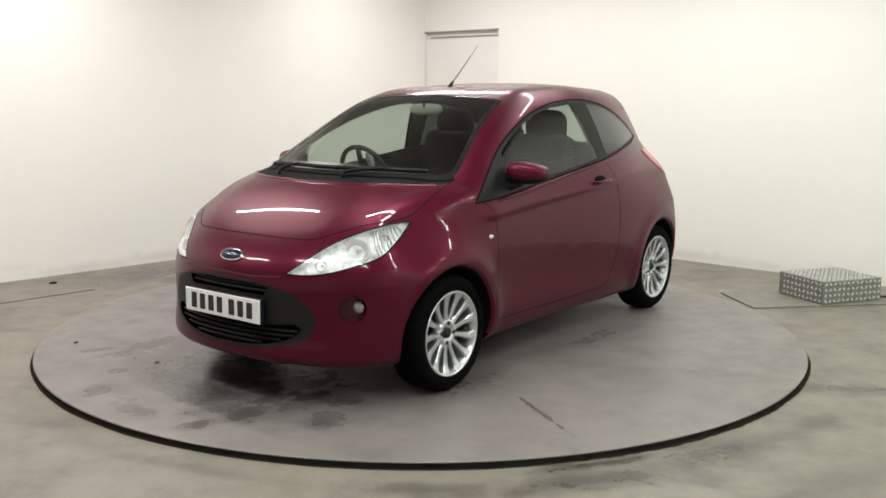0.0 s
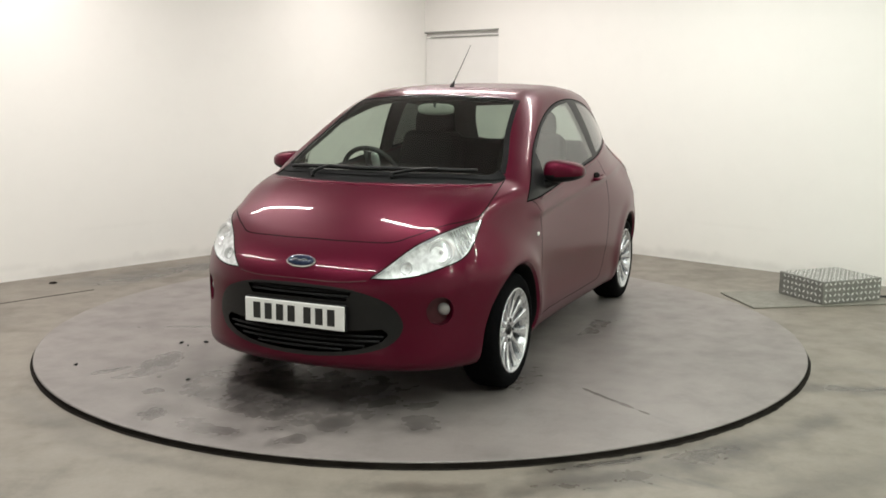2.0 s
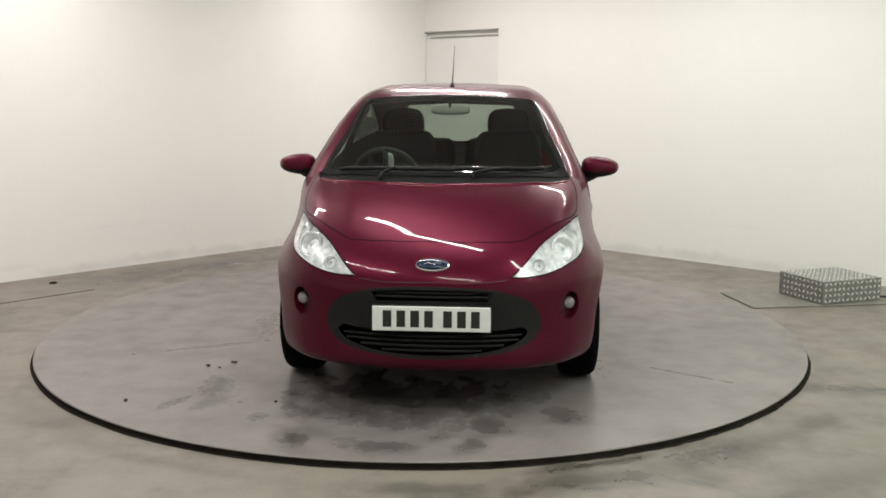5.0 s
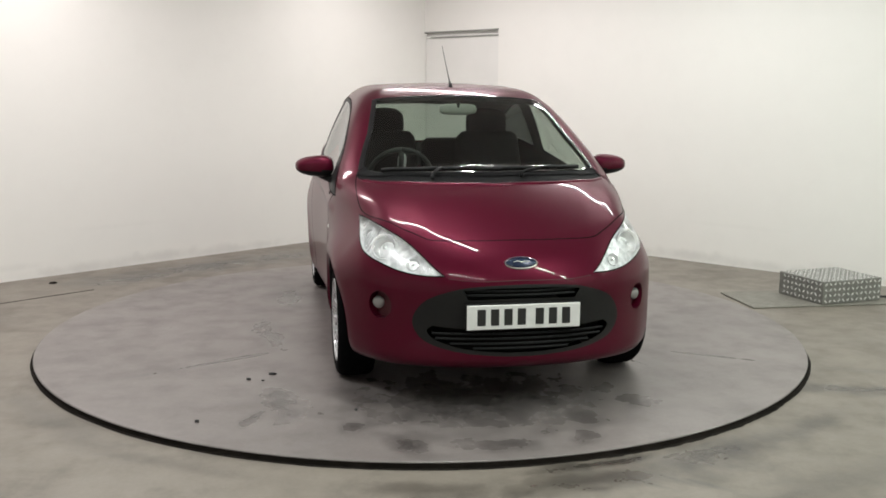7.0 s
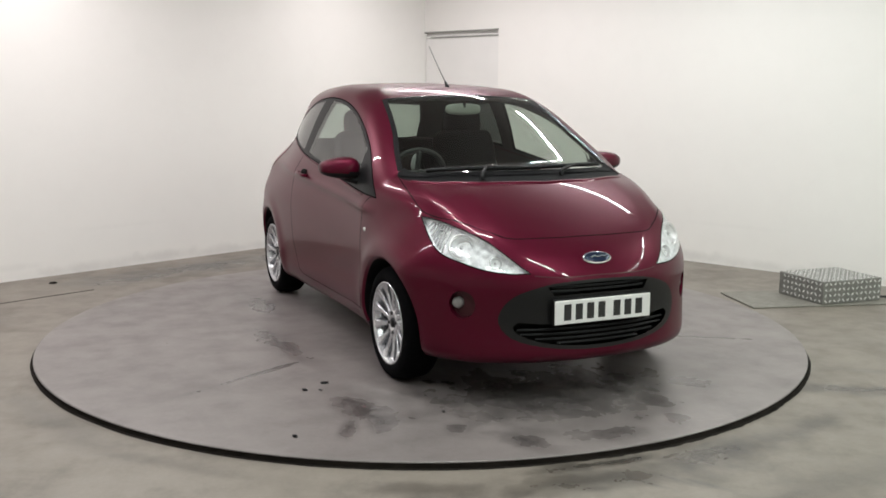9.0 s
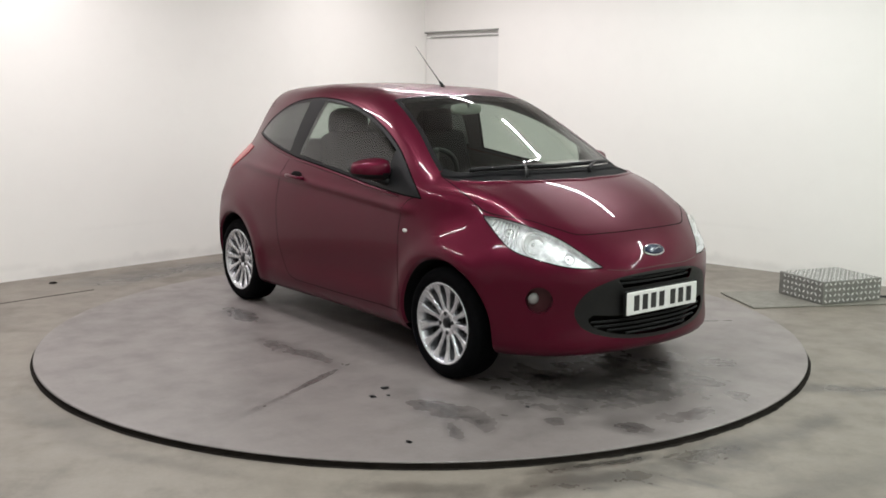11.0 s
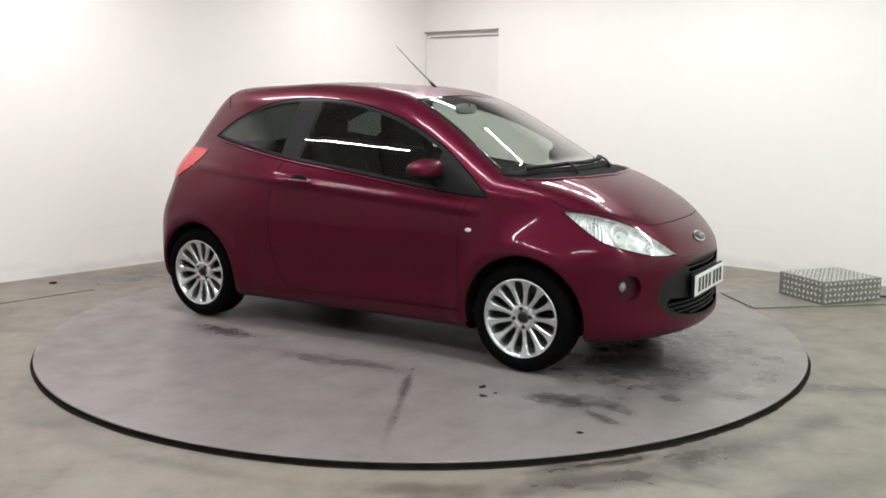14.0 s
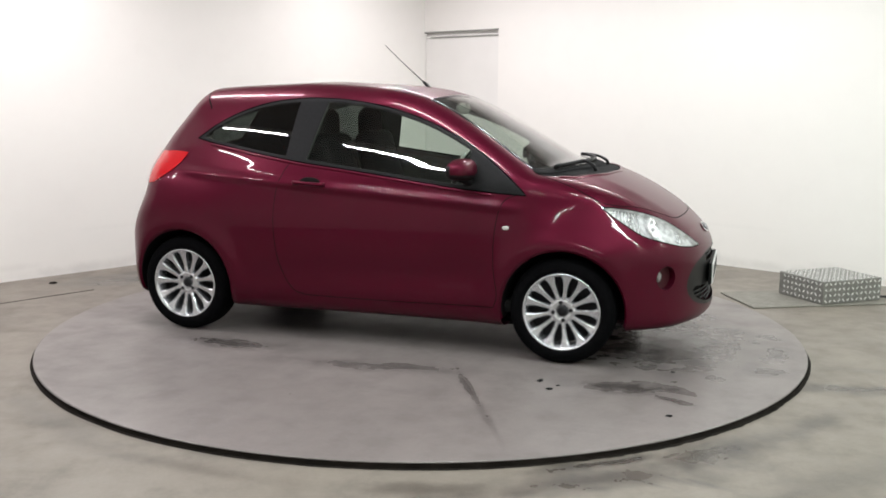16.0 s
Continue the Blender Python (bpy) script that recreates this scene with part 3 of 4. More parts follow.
upper_side = lambda c: c.y > 0.4 and c.z > 0.6
facing_up = lambda c: c.z > 0.6 and c.x > 0.1
nose_only = lambda c: c.x > 1.2
PANELS = [("screen", TOP, P_SCREEN, facing_up), ("cowl", TOP, P_COWL, facing_up), ("bonnet", TOP, P_BONNET, facing_up),
          ("door_glass", SIDE, P_DOORGLASS, upper_side), ("quarter_glass", SIDE, P_QUARTER, upper_side), ("window_trim", SIDE, P_DLO, upper_side),
          ("headlight", DIAG, P_HEADLIGHT, nose_only), ("fog", DIAG, P_FOG, nose_only),
          ("slot", FRONT, P_SLOT_HIGH, nose_only), ("slot", FRONT, P_SLOT_LOW, nose_only), ("grille", FRONT, P_GRILLE, nose_only),
          ("taillight", SIDE, P_TAILLIGHT, lambda c: c.y > 0.5 and c.x < -1.0 or c.x < -1.3 and c.y > 0.42), ("rear_glass", FRONT, P_REARGLASS, lambda c: c.x < -1.0),
          ("gone", SIDE, P_ARCH[1], lambda c: c.y > 0.5 and c.z < 0.8), ("gone", SIDE, P_ARCH[-1], lambda c: c.y > 0.5 and c.z < 0.8),
          ("door", SIDE, P_DOOR, lambda c: c.y > 0.5)]

pts, quads = skin(shape, (-1.86, -0.9, 0.1), (1.98, 0.9, 1.56), 0.02)
half = bmesh.new()
vs = [half.verts.new(p) for p in pts]
for q in quads:
    if min(pts[i][1] for i in q) > -0.03:
        half.faces.new([vs[i] for i in q])
bmesh.ops.delete(half, geom=[v for v in half.verts if not v.link_faces], context="VERTS")
bmesh.ops.bisect_plane(half, geom=half.verts[:] + half.edges[:] + half.faces[:], dist=1e-5, plane_co=(0, 0, 0), plane_no=(0, -1, 0), clear_outer=True)
# a finer mesh along the shoulder crease
fine = []
for e in half.edges:
    c = (e.verts[0].co + e.verts[1].co) / 2
    shoulder = c.y > 0.5 and abs(c.z - 0.885 + 0.065 * c.x) < 0.055 and -1.4 < c.x < 1.0
    if shoulder:
        fine.append(e)
bmesh.ops.subdivide_edges(half, edges=fine, cuts=2, use_grid_fill=True)
for _, view, poly, test in PANELS:
    cut(half, view, poly, test)
half.verts.index_update()
V = np.array([v.co for v in half.verts])
mid = np.abs(V[:, 1]) < 1e-4
V = settle(shape, V, 3)
V[mid, 1] = 0
N = gradient(shape, V)[0]
N[mid, 1] = 0
F = [[v.index for v in f.verts] for f in half.faces]
C = np.array([V[f].mean(0) for f in F])
KIND = np.array(["body"] * len(F), dtype="<U14")
for name, view, poly, test in reversed(PANELS):
    inside = within(flat(C, view), poly) & np.array([bool(test(Vector(c))) for c in C])
    KIND[inside] = name
half.free()


def shell(name, pick, material, parent, side=0, inset=0.0, flip=False, label=""):
    """The panel's faces as a mesh: side 1 left, -1 right, 0 both halves joined."""
    faces = [F[i] for i in np.nonzero(pick)[0]]
    used = sorted({i for f in faces for i in f})
    at = {v: i for i, v in enumerate(used)}
    co, no = V[used] - N[used] * inset, N[used]
    tri = [[at[i] for i in f] for f in faces]
    m = np.array([1, -1, 1])
    if side == -1:
        co, no, tri = co * m, no * m, [f[::-1] for f in tri]
    elif side == 0:
        k, twin = len(used), {}
        extra = [i for i in range(k) if abs(co[i, 1]) > 1e-5]
        for j, i in enumerate(extra):
            twin[i] = k + j
        tri = tri + [[twin.get(i, i) for i in f[::-1]] for f in tri]
        co, no = np.vstack([co, co[extra] * m]), np.vstack([no, no[extra] * m])
    if flip:
        no, tri = -no, [f[::-1] for f in tri]
    me = bpy.data.meshes.new(name)
    me.from_pydata(co.tolist(), [], tri)
    me.materials.append(material)
    me.shade_smooth()
    me.normals_split_custom_set_from_vertices(no.tolist())
    ob = new(name, me)
    ob.parent = parent
    return tagged(ob, label)


def ribbon(name, path, width, material, parent, side=1, lift=0.0008, closed=False, label=""):
    """A thin strip that follows a path on the skin."""
    p = settle(shape, np.array(path), 2)
    n = gradient(shape, p)[0]
    if closed:
        t = np.roll(p, -1, 0) - np.roll(p, 1, 0)
    else:
        t = np.gradient(p, axis=0)
    t /= np.linalg.norm(t, axis=1, keepdims=True) + 1e-9
    w = np.cross(n, t) * width / 2
    top = p + n * lift
    m = np.array([1, side, 1])
    co = np.vstack([(p - w) * m, (top - w * 0.6) * m, (top + w * 0.6) * m, (p + w) * m])
    k = len(p)
    quads = []
    for i in range(k if closed else k - 1):
        j = (i + 1) % k
        for r in range(3):
            q = [r * k + i, r * k + j, (r + 1) * k + j, (r + 1) * k + i]
            quads.append(q[::-1] if side > 0 else q)
    me = bpy.data.meshes.new(name)
    me.from_pydata(co.tolist(), [], quads)
    me.materials.append(material)
    me.shade_smooth()
    ob = new(name, me)
    ob.parent = parent
    return tagged(ob, label)


# ---- the car ----
car = new("car")
tagged(car, "burgundy metallic three-door hatchback parked on the turntable", "car")
K = lambda *names: np.isin(KIND, names)
# panels that share the paint without a cut between them
plain = KIND == "body"
KIND[plain & (C[:, 0] > 0.79)] = "front_wing"
KIND[plain & (C[:, 0] > 1.45) & (C[:, 2] < 0.61)] = "front_bumper"
KIND[plain & (C[:, 2] > 1.37) & (C[:, 0] < 0.36) & (C[:, 0] > -1.2)] = "roof"
KIND[plain & (C[:, 0] < -1.45) & (C[:, 2] < 0.6)] = "rear_bumper"
KIND[plain & (C[:, 0] < -1.25) & (C[:, 2] >= 0.6) & (C[:, 1] < 0.55)] = "tailgate"
KIND[plain & (C[:, 2] < 0.27) & (np.abs(C[:, 0]) < 0.79)] = "sill"
body_shell = shell("body", K("body"), PAINT, car)
shell("front_bumper", K("front_bumper"), PAINT, car, label="burgundy front bumper")
shell("roof", K("roof"), PAINT, car, label="burgundy roof panel")
shell("rear_bumper", K("rear_bumper"), PAINT, car)
shell("tailgate", K("tailgate"), PAINT, car)
shell("nose_panel", K("front_wing") & (np.abs(C[:, 1]) < 0.36) & (C[:, 2] > 0.4), PAINT, car, label="burgundy panel round the badge")
shell("undertray", K("front_wing") & (np.abs(C[:, 1]) < 0.36) & (C[:, 2] <= 0.4), DARK, car, label="dark tray under the engine")
for s, where in ((1, "left"), (-1, "right")):
    door = shell("door", K("door"), PAINT, car, s)
    shell("front_wing", K("front_wing") & (np.abs(C[:, 1]) >= 0.36), PAINT, car, s)
    shell("sill", K("sill"), PAINT, car, s)
    shell("door_window", K("door_glass"), SIDE_GLASS, door, s, label="tinted side window glass")
    shell("window_trim", K("window_trim"), TRIM_BLACK, car, s, label="black window surround and door pillar trim")
    shell("quarter_window", K("quarter_glass"), REAR_GLASS, car, s, label="tinted rear quarter window glass")
    ribbon("door_gap", drop(SIDE, DOOR_EDGE), 0.0045, DARK, car, s, label="dark door shut line")
    ribbon("waist_moulding", drop(SIDE, arc(DLO_LOW[1:9], 5) - np.array([0, 0.013])), 0.016, PAINT, car, s, 0.006, label="body-coloured moulding below the side windows")
    ribbon("window_seal", drop(SIDE, P_DLO), 0.008, RUBBER, car, s, 0.002, True, label="black rubber window seal")
    # door handle in its scoop; the scoop's shade is painted near-black
    dish = drop(SIDE, [(-0.305, 0.918)])[0]
    bm = bmesh.new()
    blob(bm, (dish[0], dish[1] - 0.011, dish[2]), (0.068, 0.015, 0.036), power=2.2)
    hob = part("handle_scoop", bm, DARK, door, "handle recess with its shade painted near-black", True)
    hob.scale.y = s
    bm = bmesh.new()
    tube(bm, arc([(dish[0] - 0.092, dish[1] - 0.002, 0.921), (dish[0] - 0.072, dish[1] + 0.020, 0.922), (dish[0] + 0.068, dish[1] + 0.022, 0.917), (dish[0] + 0.092, dish[1] - 0.004, 0.916)], 4), 0.011, 10)
    hob = part("handle", bm, PAINT, door, "body-coloured pull handle", True)
    hob.scale.y = s
    # side repeater
    rp = drop(SIDE, [(0.842, 0.722)])[0]
    bm = bmesh.new()
    blob(bm, rp, (0.019, 0.006, 0.011), power=2.2)
    hob = part("side_indicator", bm, CLEAR_LAMP, car, "clear oval side indicator", True)
    hob.scale.y = s
    # headlight
    lamp = shell("headlight", K("headlight"), LENS, car, s, -0.002, label="clear almond-shaped headlight")
    shell("reflector", K("headlight"), REFLECTOR, lamp, s, 0.028, label="silver reflector housing with mottled reflections in its colour")
    edge = drop(DIAG, P_HEADLIGHT)
    nn = gradient(shape, edge)[0]
    k = len(edge)
    co = np.vstack([edge, edge - nn * 0.029]) * np.array([1, s, 1])
    me = bpy.data.meshes.new("lamp_rim")
    me.from_pydata(co.tolist(), [], [[i, (i + 1) % k, k + (i + 1) % k, k + i] for i in range(k)])
    me.materials.append(REFLECTOR)
    rim_ob = new("lamp_rim", me)
    rim_ob.parent = lamp
    ribbon("lamp_gap", edge, 0.007, DARK, car, s, 0.001, True, label="dark gap round the headlight")
    for u, z, ar in ((-0.715, 0.735, 0.052), (-0.885, 0.672, 0.030), (-0.59, 0.782, 0.024)):
        bm = bmesh.new()
        lathe(bm, [(ar, 0.0), (ar * 0.96, 0.004), (ar * 0.9, 0.001), (ar * 0.75, -0.012), (ar * 0.45, -0.02), (ar * 0.2, -0.022), (ar * 0.19, -0.006), (ar * 0.1, 0.0), (0.001, 0.001)], 28)
        b = part("lamp_bowl", bm, BOWL, lamp, "round silver lamp bowl", True)
        c0 = drop(DIAG, [(u, z)])[0]
        n0 = Vector(gradient(shape, c0[None])[0][0])
        c0 = Vector(c0) - n0 * 0.018
        aim = (n0 + Vector((0.8, 0, 0))).normalized()
        aim.y *= s
        b.matrix_world = Matrix.Translation((c0.x, s * c0.y, c0.z)) @ aim.to_track_quat("Y", "Z").to_matrix().to_4x4()
    # bezel round the main bowl, and moulded flutes towards the upper tip
    c0 = drop(DIAG, [(-0.715, 0.735)])[0]
    n0 = Vector(gradient(shape, c0[None])[0][0])
    aim = (n0 + Vector((0.8, 0, 0))).normalized()
    bm = bmesh.new()
    lathe(bm, [(0.053, -0.002), (0.055, 0.004), (0.060, 0.005), (0.063, -0.004)], 32)
    bz = part("bezel", bm, SILVER, lamp, "satin ring round the main lamp", True)
    aim.y *= s
    bz.matrix_world = Matrix.Translation((c0[0] - n0.x * 0.016, s * (c0[1] - n0.y * 0.016), c0[2] - n0.z * 0.016)) @ aim.to_track_quat("Y", "Z").to_matrix().to_4x4()
    for i in range(8):
        u = -0.500 - 0.0165 * i
        zs = [z for z in np.arange(0.62, 0.86, 0.004) if within(np.array([[u, z]]), P_HEADLIGHT)[0]]
        if len(zs) < 5:
            continue
        fl = drop(DIAG, [(u - 0.006 * j, zs[0] + 0.006 + (zs[-1] - zs[0] - 0.012) * j / 4) for j in range(5)])
        fl = (fl - gradient(shape, fl)[0] * 0.022) * np.array([1, s, 1])
        bm = bmesh.new()
        tube(bm, fl, 0.0045, 6)
        part("flute", bm, BOWL, lamp, "", True)
    # fog lamp in its recess, whose floor has shade painted into its colour
    fog = shell("fog_light", K("fog"), PAINT_DARK, car, s, 0.040, label="round fog lamp in a deep recess with painted shade")
    fp = drop(DIAG, P_FOG)
    fn = gradient(shape, fp)[0]
    k = len(fp)
    co = np.vstack([fp, fp - fn * 0.041]) * np.array([1, s, 1])
    me = bpy.data.meshes.new("recess_wall")
    me.from_pydata(co.tolist(), [], [[i, (i + 1) % k, k + (i + 1) % k, k + i] for i in range(k)])
    me.materials.append(PAINT)
    w = new("recess_wall", me)
    w.parent = fog
    bm = bmesh.new()
    fc = drop(DIAG, [(-0.722, 0.477)])[0]
    blob(bm, (0, 0, 0), (0.029, 0.014, 0.029), power=2.0)
    b = part("fog_lens", bm, FOG_GLASS, fog, "clear round fog lamp glass", True)
    b.matrix_world = pose(fc[0] - 0.024, s * (fc[1] - 0.018), fc[2], 0, 0, -72 * s)
    # tail lamp
    tl = shell("tail_light", K("taillight"), RED_LAMP, car, s, -0.004, label="red wraparound tail light")
    # wheel arch liners
    for ax in (AXLE, -AXLE):
        a = np.radians(np.arange(-13, 194, 4))
        uv = np.stack([ax + ARCH * np.cos(a), HUB_Z + ARCH * np.sin(a)], 1)
        outer = drop(SIDE, uv)
        k = len(uv)
        lip = outer.copy()
        lip[:, 1] += 0.001
        inner = np.stack([ax + (ARCH - 0.012) * np.cos(a), outer[:, 1] - 0.012, HUB_Z + (ARCH - 0.012) * np.sin(a)], 1)
        deep = inner.copy()
        deep[:, 1] = 0.48
        m = np.array([1, s, 1])
        for nm, rows, mt in (("arch_lip", (lip, inner), PAINT), ("arch_liner", (inner, deep), BLACK_PLASTIC)):
            me = bpy.data.meshes.new(nm)
            q = [[i, i + 1, k + i + 1, k + i] for i in range(k - 1)]
            me.from_pydata((np.vstack(rows) * m).tolist(), [], q)
            me.materials.append(mt)
            me.shade_smooth()
            o = new(nm, me)
            o.parent = car
        bm = bmesh.new()
        bmesh.ops.create_circle(bm, cap_ends=True, segments=32, radius=ARCH, matrix=pose(ax, s * 0.485, HUB_Z, 90))
        for v in bm.verts:
            v.co.z = max(v.co.z, 0.2)
        part("arch_back", bm, DARK, car)
bonnet = shell("bonnet", K("bonnet"), PAINT, car, label="smooth burgundy bonnet")
shell("windscreen", K("screen"), GLASS, car, label="wide raked windscreen glass")
shell("cowl", K("cowl"), COWL, car, 0, 0.006, label="black plastic cowl below the windscreen")
shell("rear_window", K("rear_glass"), BACK_GLASS, car, label="rear window glass")
shell("bumper_grille", K("grille"), GRILLE, car, label="black plastic lower grille surround")
# near-black sheet set back in the slots paints the shade inside the grille
shell("grille_backing", K("slot"), DARK, car, 0, 0.06, label="near-black sheet standing for the shade behind the grille bars")


def both(path, keep=True):
    """A half path from the middle outwards, mirrored to a whole one."""
    p = np.array(path)
    return np.vstack([p[::-1] * np.array([1, -1, 1]), p[1:]])


def band(name, half_path, width, material, lift=0.0008, label=""):
    return ribbon(name, both(half_path), width, material, car, 1, lift, False, label)


band("bonnet_gap", drop(TOP, arc([(1.725, 0.0), (1.72, 0.16), (1.69, 0.365), (1.63, 0.455), (1.56, 0.53), (1.475, 0.60), (1.385, 0.645), (1.28, 0.672), (1.13, 0.674), (0.965, 0.655)], 5)), 0.006, DARK, label="dark bonnet shut line")
band("screen_seal", drop(TOP, arc([(0.345, 0.001), (0.345, 0.25), (0.335, 0.47), (0.36, 0.492), (0.48, 0.515), (0.645, 0.548), (0.735, 0.575), (0.85, 0.610), (0.945, 0.632)], 4)), 0.028, GLOSS_BLACK, 0.0015, label="black windscreen border")
band("screen_base", drop(TOP, arc([(1.195, 0.001), (1.165, 0.25), (1.07, 0.5), (0.985, 0.60), (0.945, 0.632)], 5)), 0.06, COWL, 0.0015, label="black lower windscreen band")
band("bonnet_lip", drop(TOP, arc([(1.338, 0.001), (1.293, 0.31), (1.20, 0.52), (1.09, 0.63)], 6)), 0.022, PAINT, 0.006, label="folded rear edge of the bonnet")
band("spoiler_gap", drop(TOP, arc([(-1.20, 0.001), (-1.19, 0.25), (-1.14, 0.45), (-1.08, 0.53)], 5)), 0.010, DARK, label="dark gap above the tailgate")
band("bumper_seam", drop(FRONT, arc([(0.001, 0.605), (0.2, 0.602), (0.33, 0.612)], 5)), 0.005, PAINT_DARK, label="bumper seam")
for z, w, x in ((0.556, 0.25, 1.868), (0.538, 0.25, 1.868), (0.362, 0.40, 1.885), (0.34, 0.385, 1.885), (0.318, 0.32, 1.885), (0.297, 0.22, 1.885)):
    hp = drop(FRONT, [(w * i / 10 + 0.0005, z) for i in range(11)])
    pp = both(hp)
    pp[:, 0] -= 0.016
    bm = bmesh.new()
    tube(bm, pp, 0.006, 6)
    part("grille_bar", bm, BLACK_PLASTIC, car, "black horizontal grille bar")

# badge: a blue oval in a chrome rim, with a pale stroke
bp = drop(FRONT, [(0.0, 0.677)])[0]
bn = gradient(shape, bp[None])[0][0]
tilt = math.degrees(math.asin(bn[2]))
M_BADGE = pose(bp[0] + 0.004, 0, bp[2], 0, -tilt, 0)
bm = bmesh.new()
blob(bm, (0, 0, 0), (0.010, 0.077, 0.034), power=2.0, u=32)
badge = part("badge", bm, CHROME, car, "oval badge with chrome rim and blue centre", True)
badge.matrix_world = M_BADGE
bm = bmesh.new()
blob(bm, (0.004, 0, 0), (0.0085, 0.070, 0.0285), power=2.0, u=32)
b = part("badge_field", bm, BLUE, badge, "deep blue oval field", True)
bm = bmesh.new()
tube(bm, arc([(0.0115, -0.038, -0.003), (0.0125, -0.02, 0.004), (0.0125, 0.0, -0.002), (0.0125, 0.02, 0.004), (0.0115, 0.038, 0.0)], 4), 0.0028, 6)
part("badge_stroke", bm, CHROME, badge, "silver stroke", True)

# number plate with bars for its characters
bm = bmesh.new()
rounded(bm, -0.004, 0.004, -0.26, 0.26, -0.0555, 0.0555, 0.003, 1)
plate = part("number_plate", bm, PLATE, car, "white front number plate with black bars")
plate.matrix_world = pose(1.893, 0, 0.4475, 0, -0.5, 0)
bm = bmesh.new()
rounded(bm, -0.022, -0.0045, -0.265, 0.265, -0.06, 0.06, 0.004, 1)
part("plate_holder", bm, BLACK_PLASTIC, plate, "black plate holder")
ys = [-0.2005, -0.1395, -0.0785, -0.0175, 0.0655, 0.1265, 0.1875]
for y in ys:
    bm = bmesh.new()
    box(bm, 0.0042, 0.0052, y - 0.019 + 0.006, y + 0.019 + 0.006, -0.037, 0.037)
    part("bar", bm, INK, plate)

# door mirrors
for s in (1, -1):
    bm = bmesh.new()
    got = blob(bm, (0, 0, 0), (0.075, 0.105, 0.056), power=2.7, u=28, v=18)
    for v in bm.verts:
        if v.co.x < -0.02:
            v.co.x = -0.02 + (v.co.x + 0.02) * 0.25
        v.co.z *= 1 - 0.22 * (v.co.y / 0.105)
        v.co.x -= 0.02 * (v.co.y / 0.105)
    lower = [f for f in bm.faces if f.calc_center_median().z < -0.022]
    mirror = part("door_mirror", bm, PAINT, car, "body-coloured door mirror with a black base", True)
    mirror.data.materials.append(BLACK_PLASTIC)
    for p in mirror.data.polygons:
        if p.center.z < -0.022 or p.center.x < -0.028:
            p.material_index = 1
    mirror.matrix_world = pose(0.60, s * 0.852, 1.026) @ Matrix.Diagonal((1, s, 1, 1))
    bm = bmesh.new()
    blob(bm, (-0.039, 0, 0.0), (0.004, 0.088, 0.044), power=2.6)
    part("mirror_glass", bm, MIRROR, mirror, "silvered mirror glass", True)
    bm = bmesh.new()
    tube(bm, arc([(0.045, -0.155, -0.083), (0.03, -0.10, -0.07), (0.0, -0.03, -0.045)], 4), 0.03, 10, 0.022)
    part("mirror_arm", bm, BLACK_PLASTIC, mirror, "black mirror arm", True)

# aerial
bm = bmesh.new()
tube(bm, [(0.135, 0, 1.455), (0.125, 0, 1.475), (0.10, 0, 1.497)], 0.016, 12, 0.007)
aer = part("aerial", bm, BLACK_PLASTIC, car, "thin whip aerial with black base", True)
bm = bmesh.new()
tube(bm, [(0.105, 0, 1.493), (-0.03, 0, 1.609), (-0.155, 0, 1.722)], 0.004, 6, 0.002)
part("whip", bm, WHIP, aer, "thin grey whip", True)

# wipers
for pivot, pts2 in (((1.215, -0.30), [(1.075, -0.53), (1.135, -0.38), (1.185, -0.15), (1.20, 0.05)]), ((1.215, 0.16), [(1.195, -0.03), (1.165, 0.22), (1.10, 0.42), (1.04, 0.52)])):
    pp = drop(TOP, arc([(x - 0.03, abs(y)) for x, y in pts2], 5))
    sgn = np.sign(arc(pts2, 5)[:, 1])
    n = gradient(shape, pp)[0]
    pp = (pp + n * 0.017) * np.stack([np.ones(len(pp)), sgn, np.ones(len(pp))], 1)
    bm = bmesh.new()
    tube(bm, pp, 0.012, 6)
    wiper = part("wiper", bm, BLACK_PLASTIC, car, "black windscreen wiper", True)
    a = drop(TOP, [(pivot[0] + 0.02, abs(pivot[1]))])[0] * np.array([1, math.copysign(1, pivot[1]), 1])
    mid_p = pp[len(pp) // 2]
    bm = bmesh.new()
    tube(bm, arc([a + [0, 0, 0.0], a + [-0.01, 0, 0.022], (a + mid_p) / 2 + [0, 0, 0.02], mid_p + [0, 0, 0.008]], 4), 0.011, 8, 0.007)
    part("wiper_arm", bm, BLACK_PLASTIC, wiper, "black wiper arm", True)


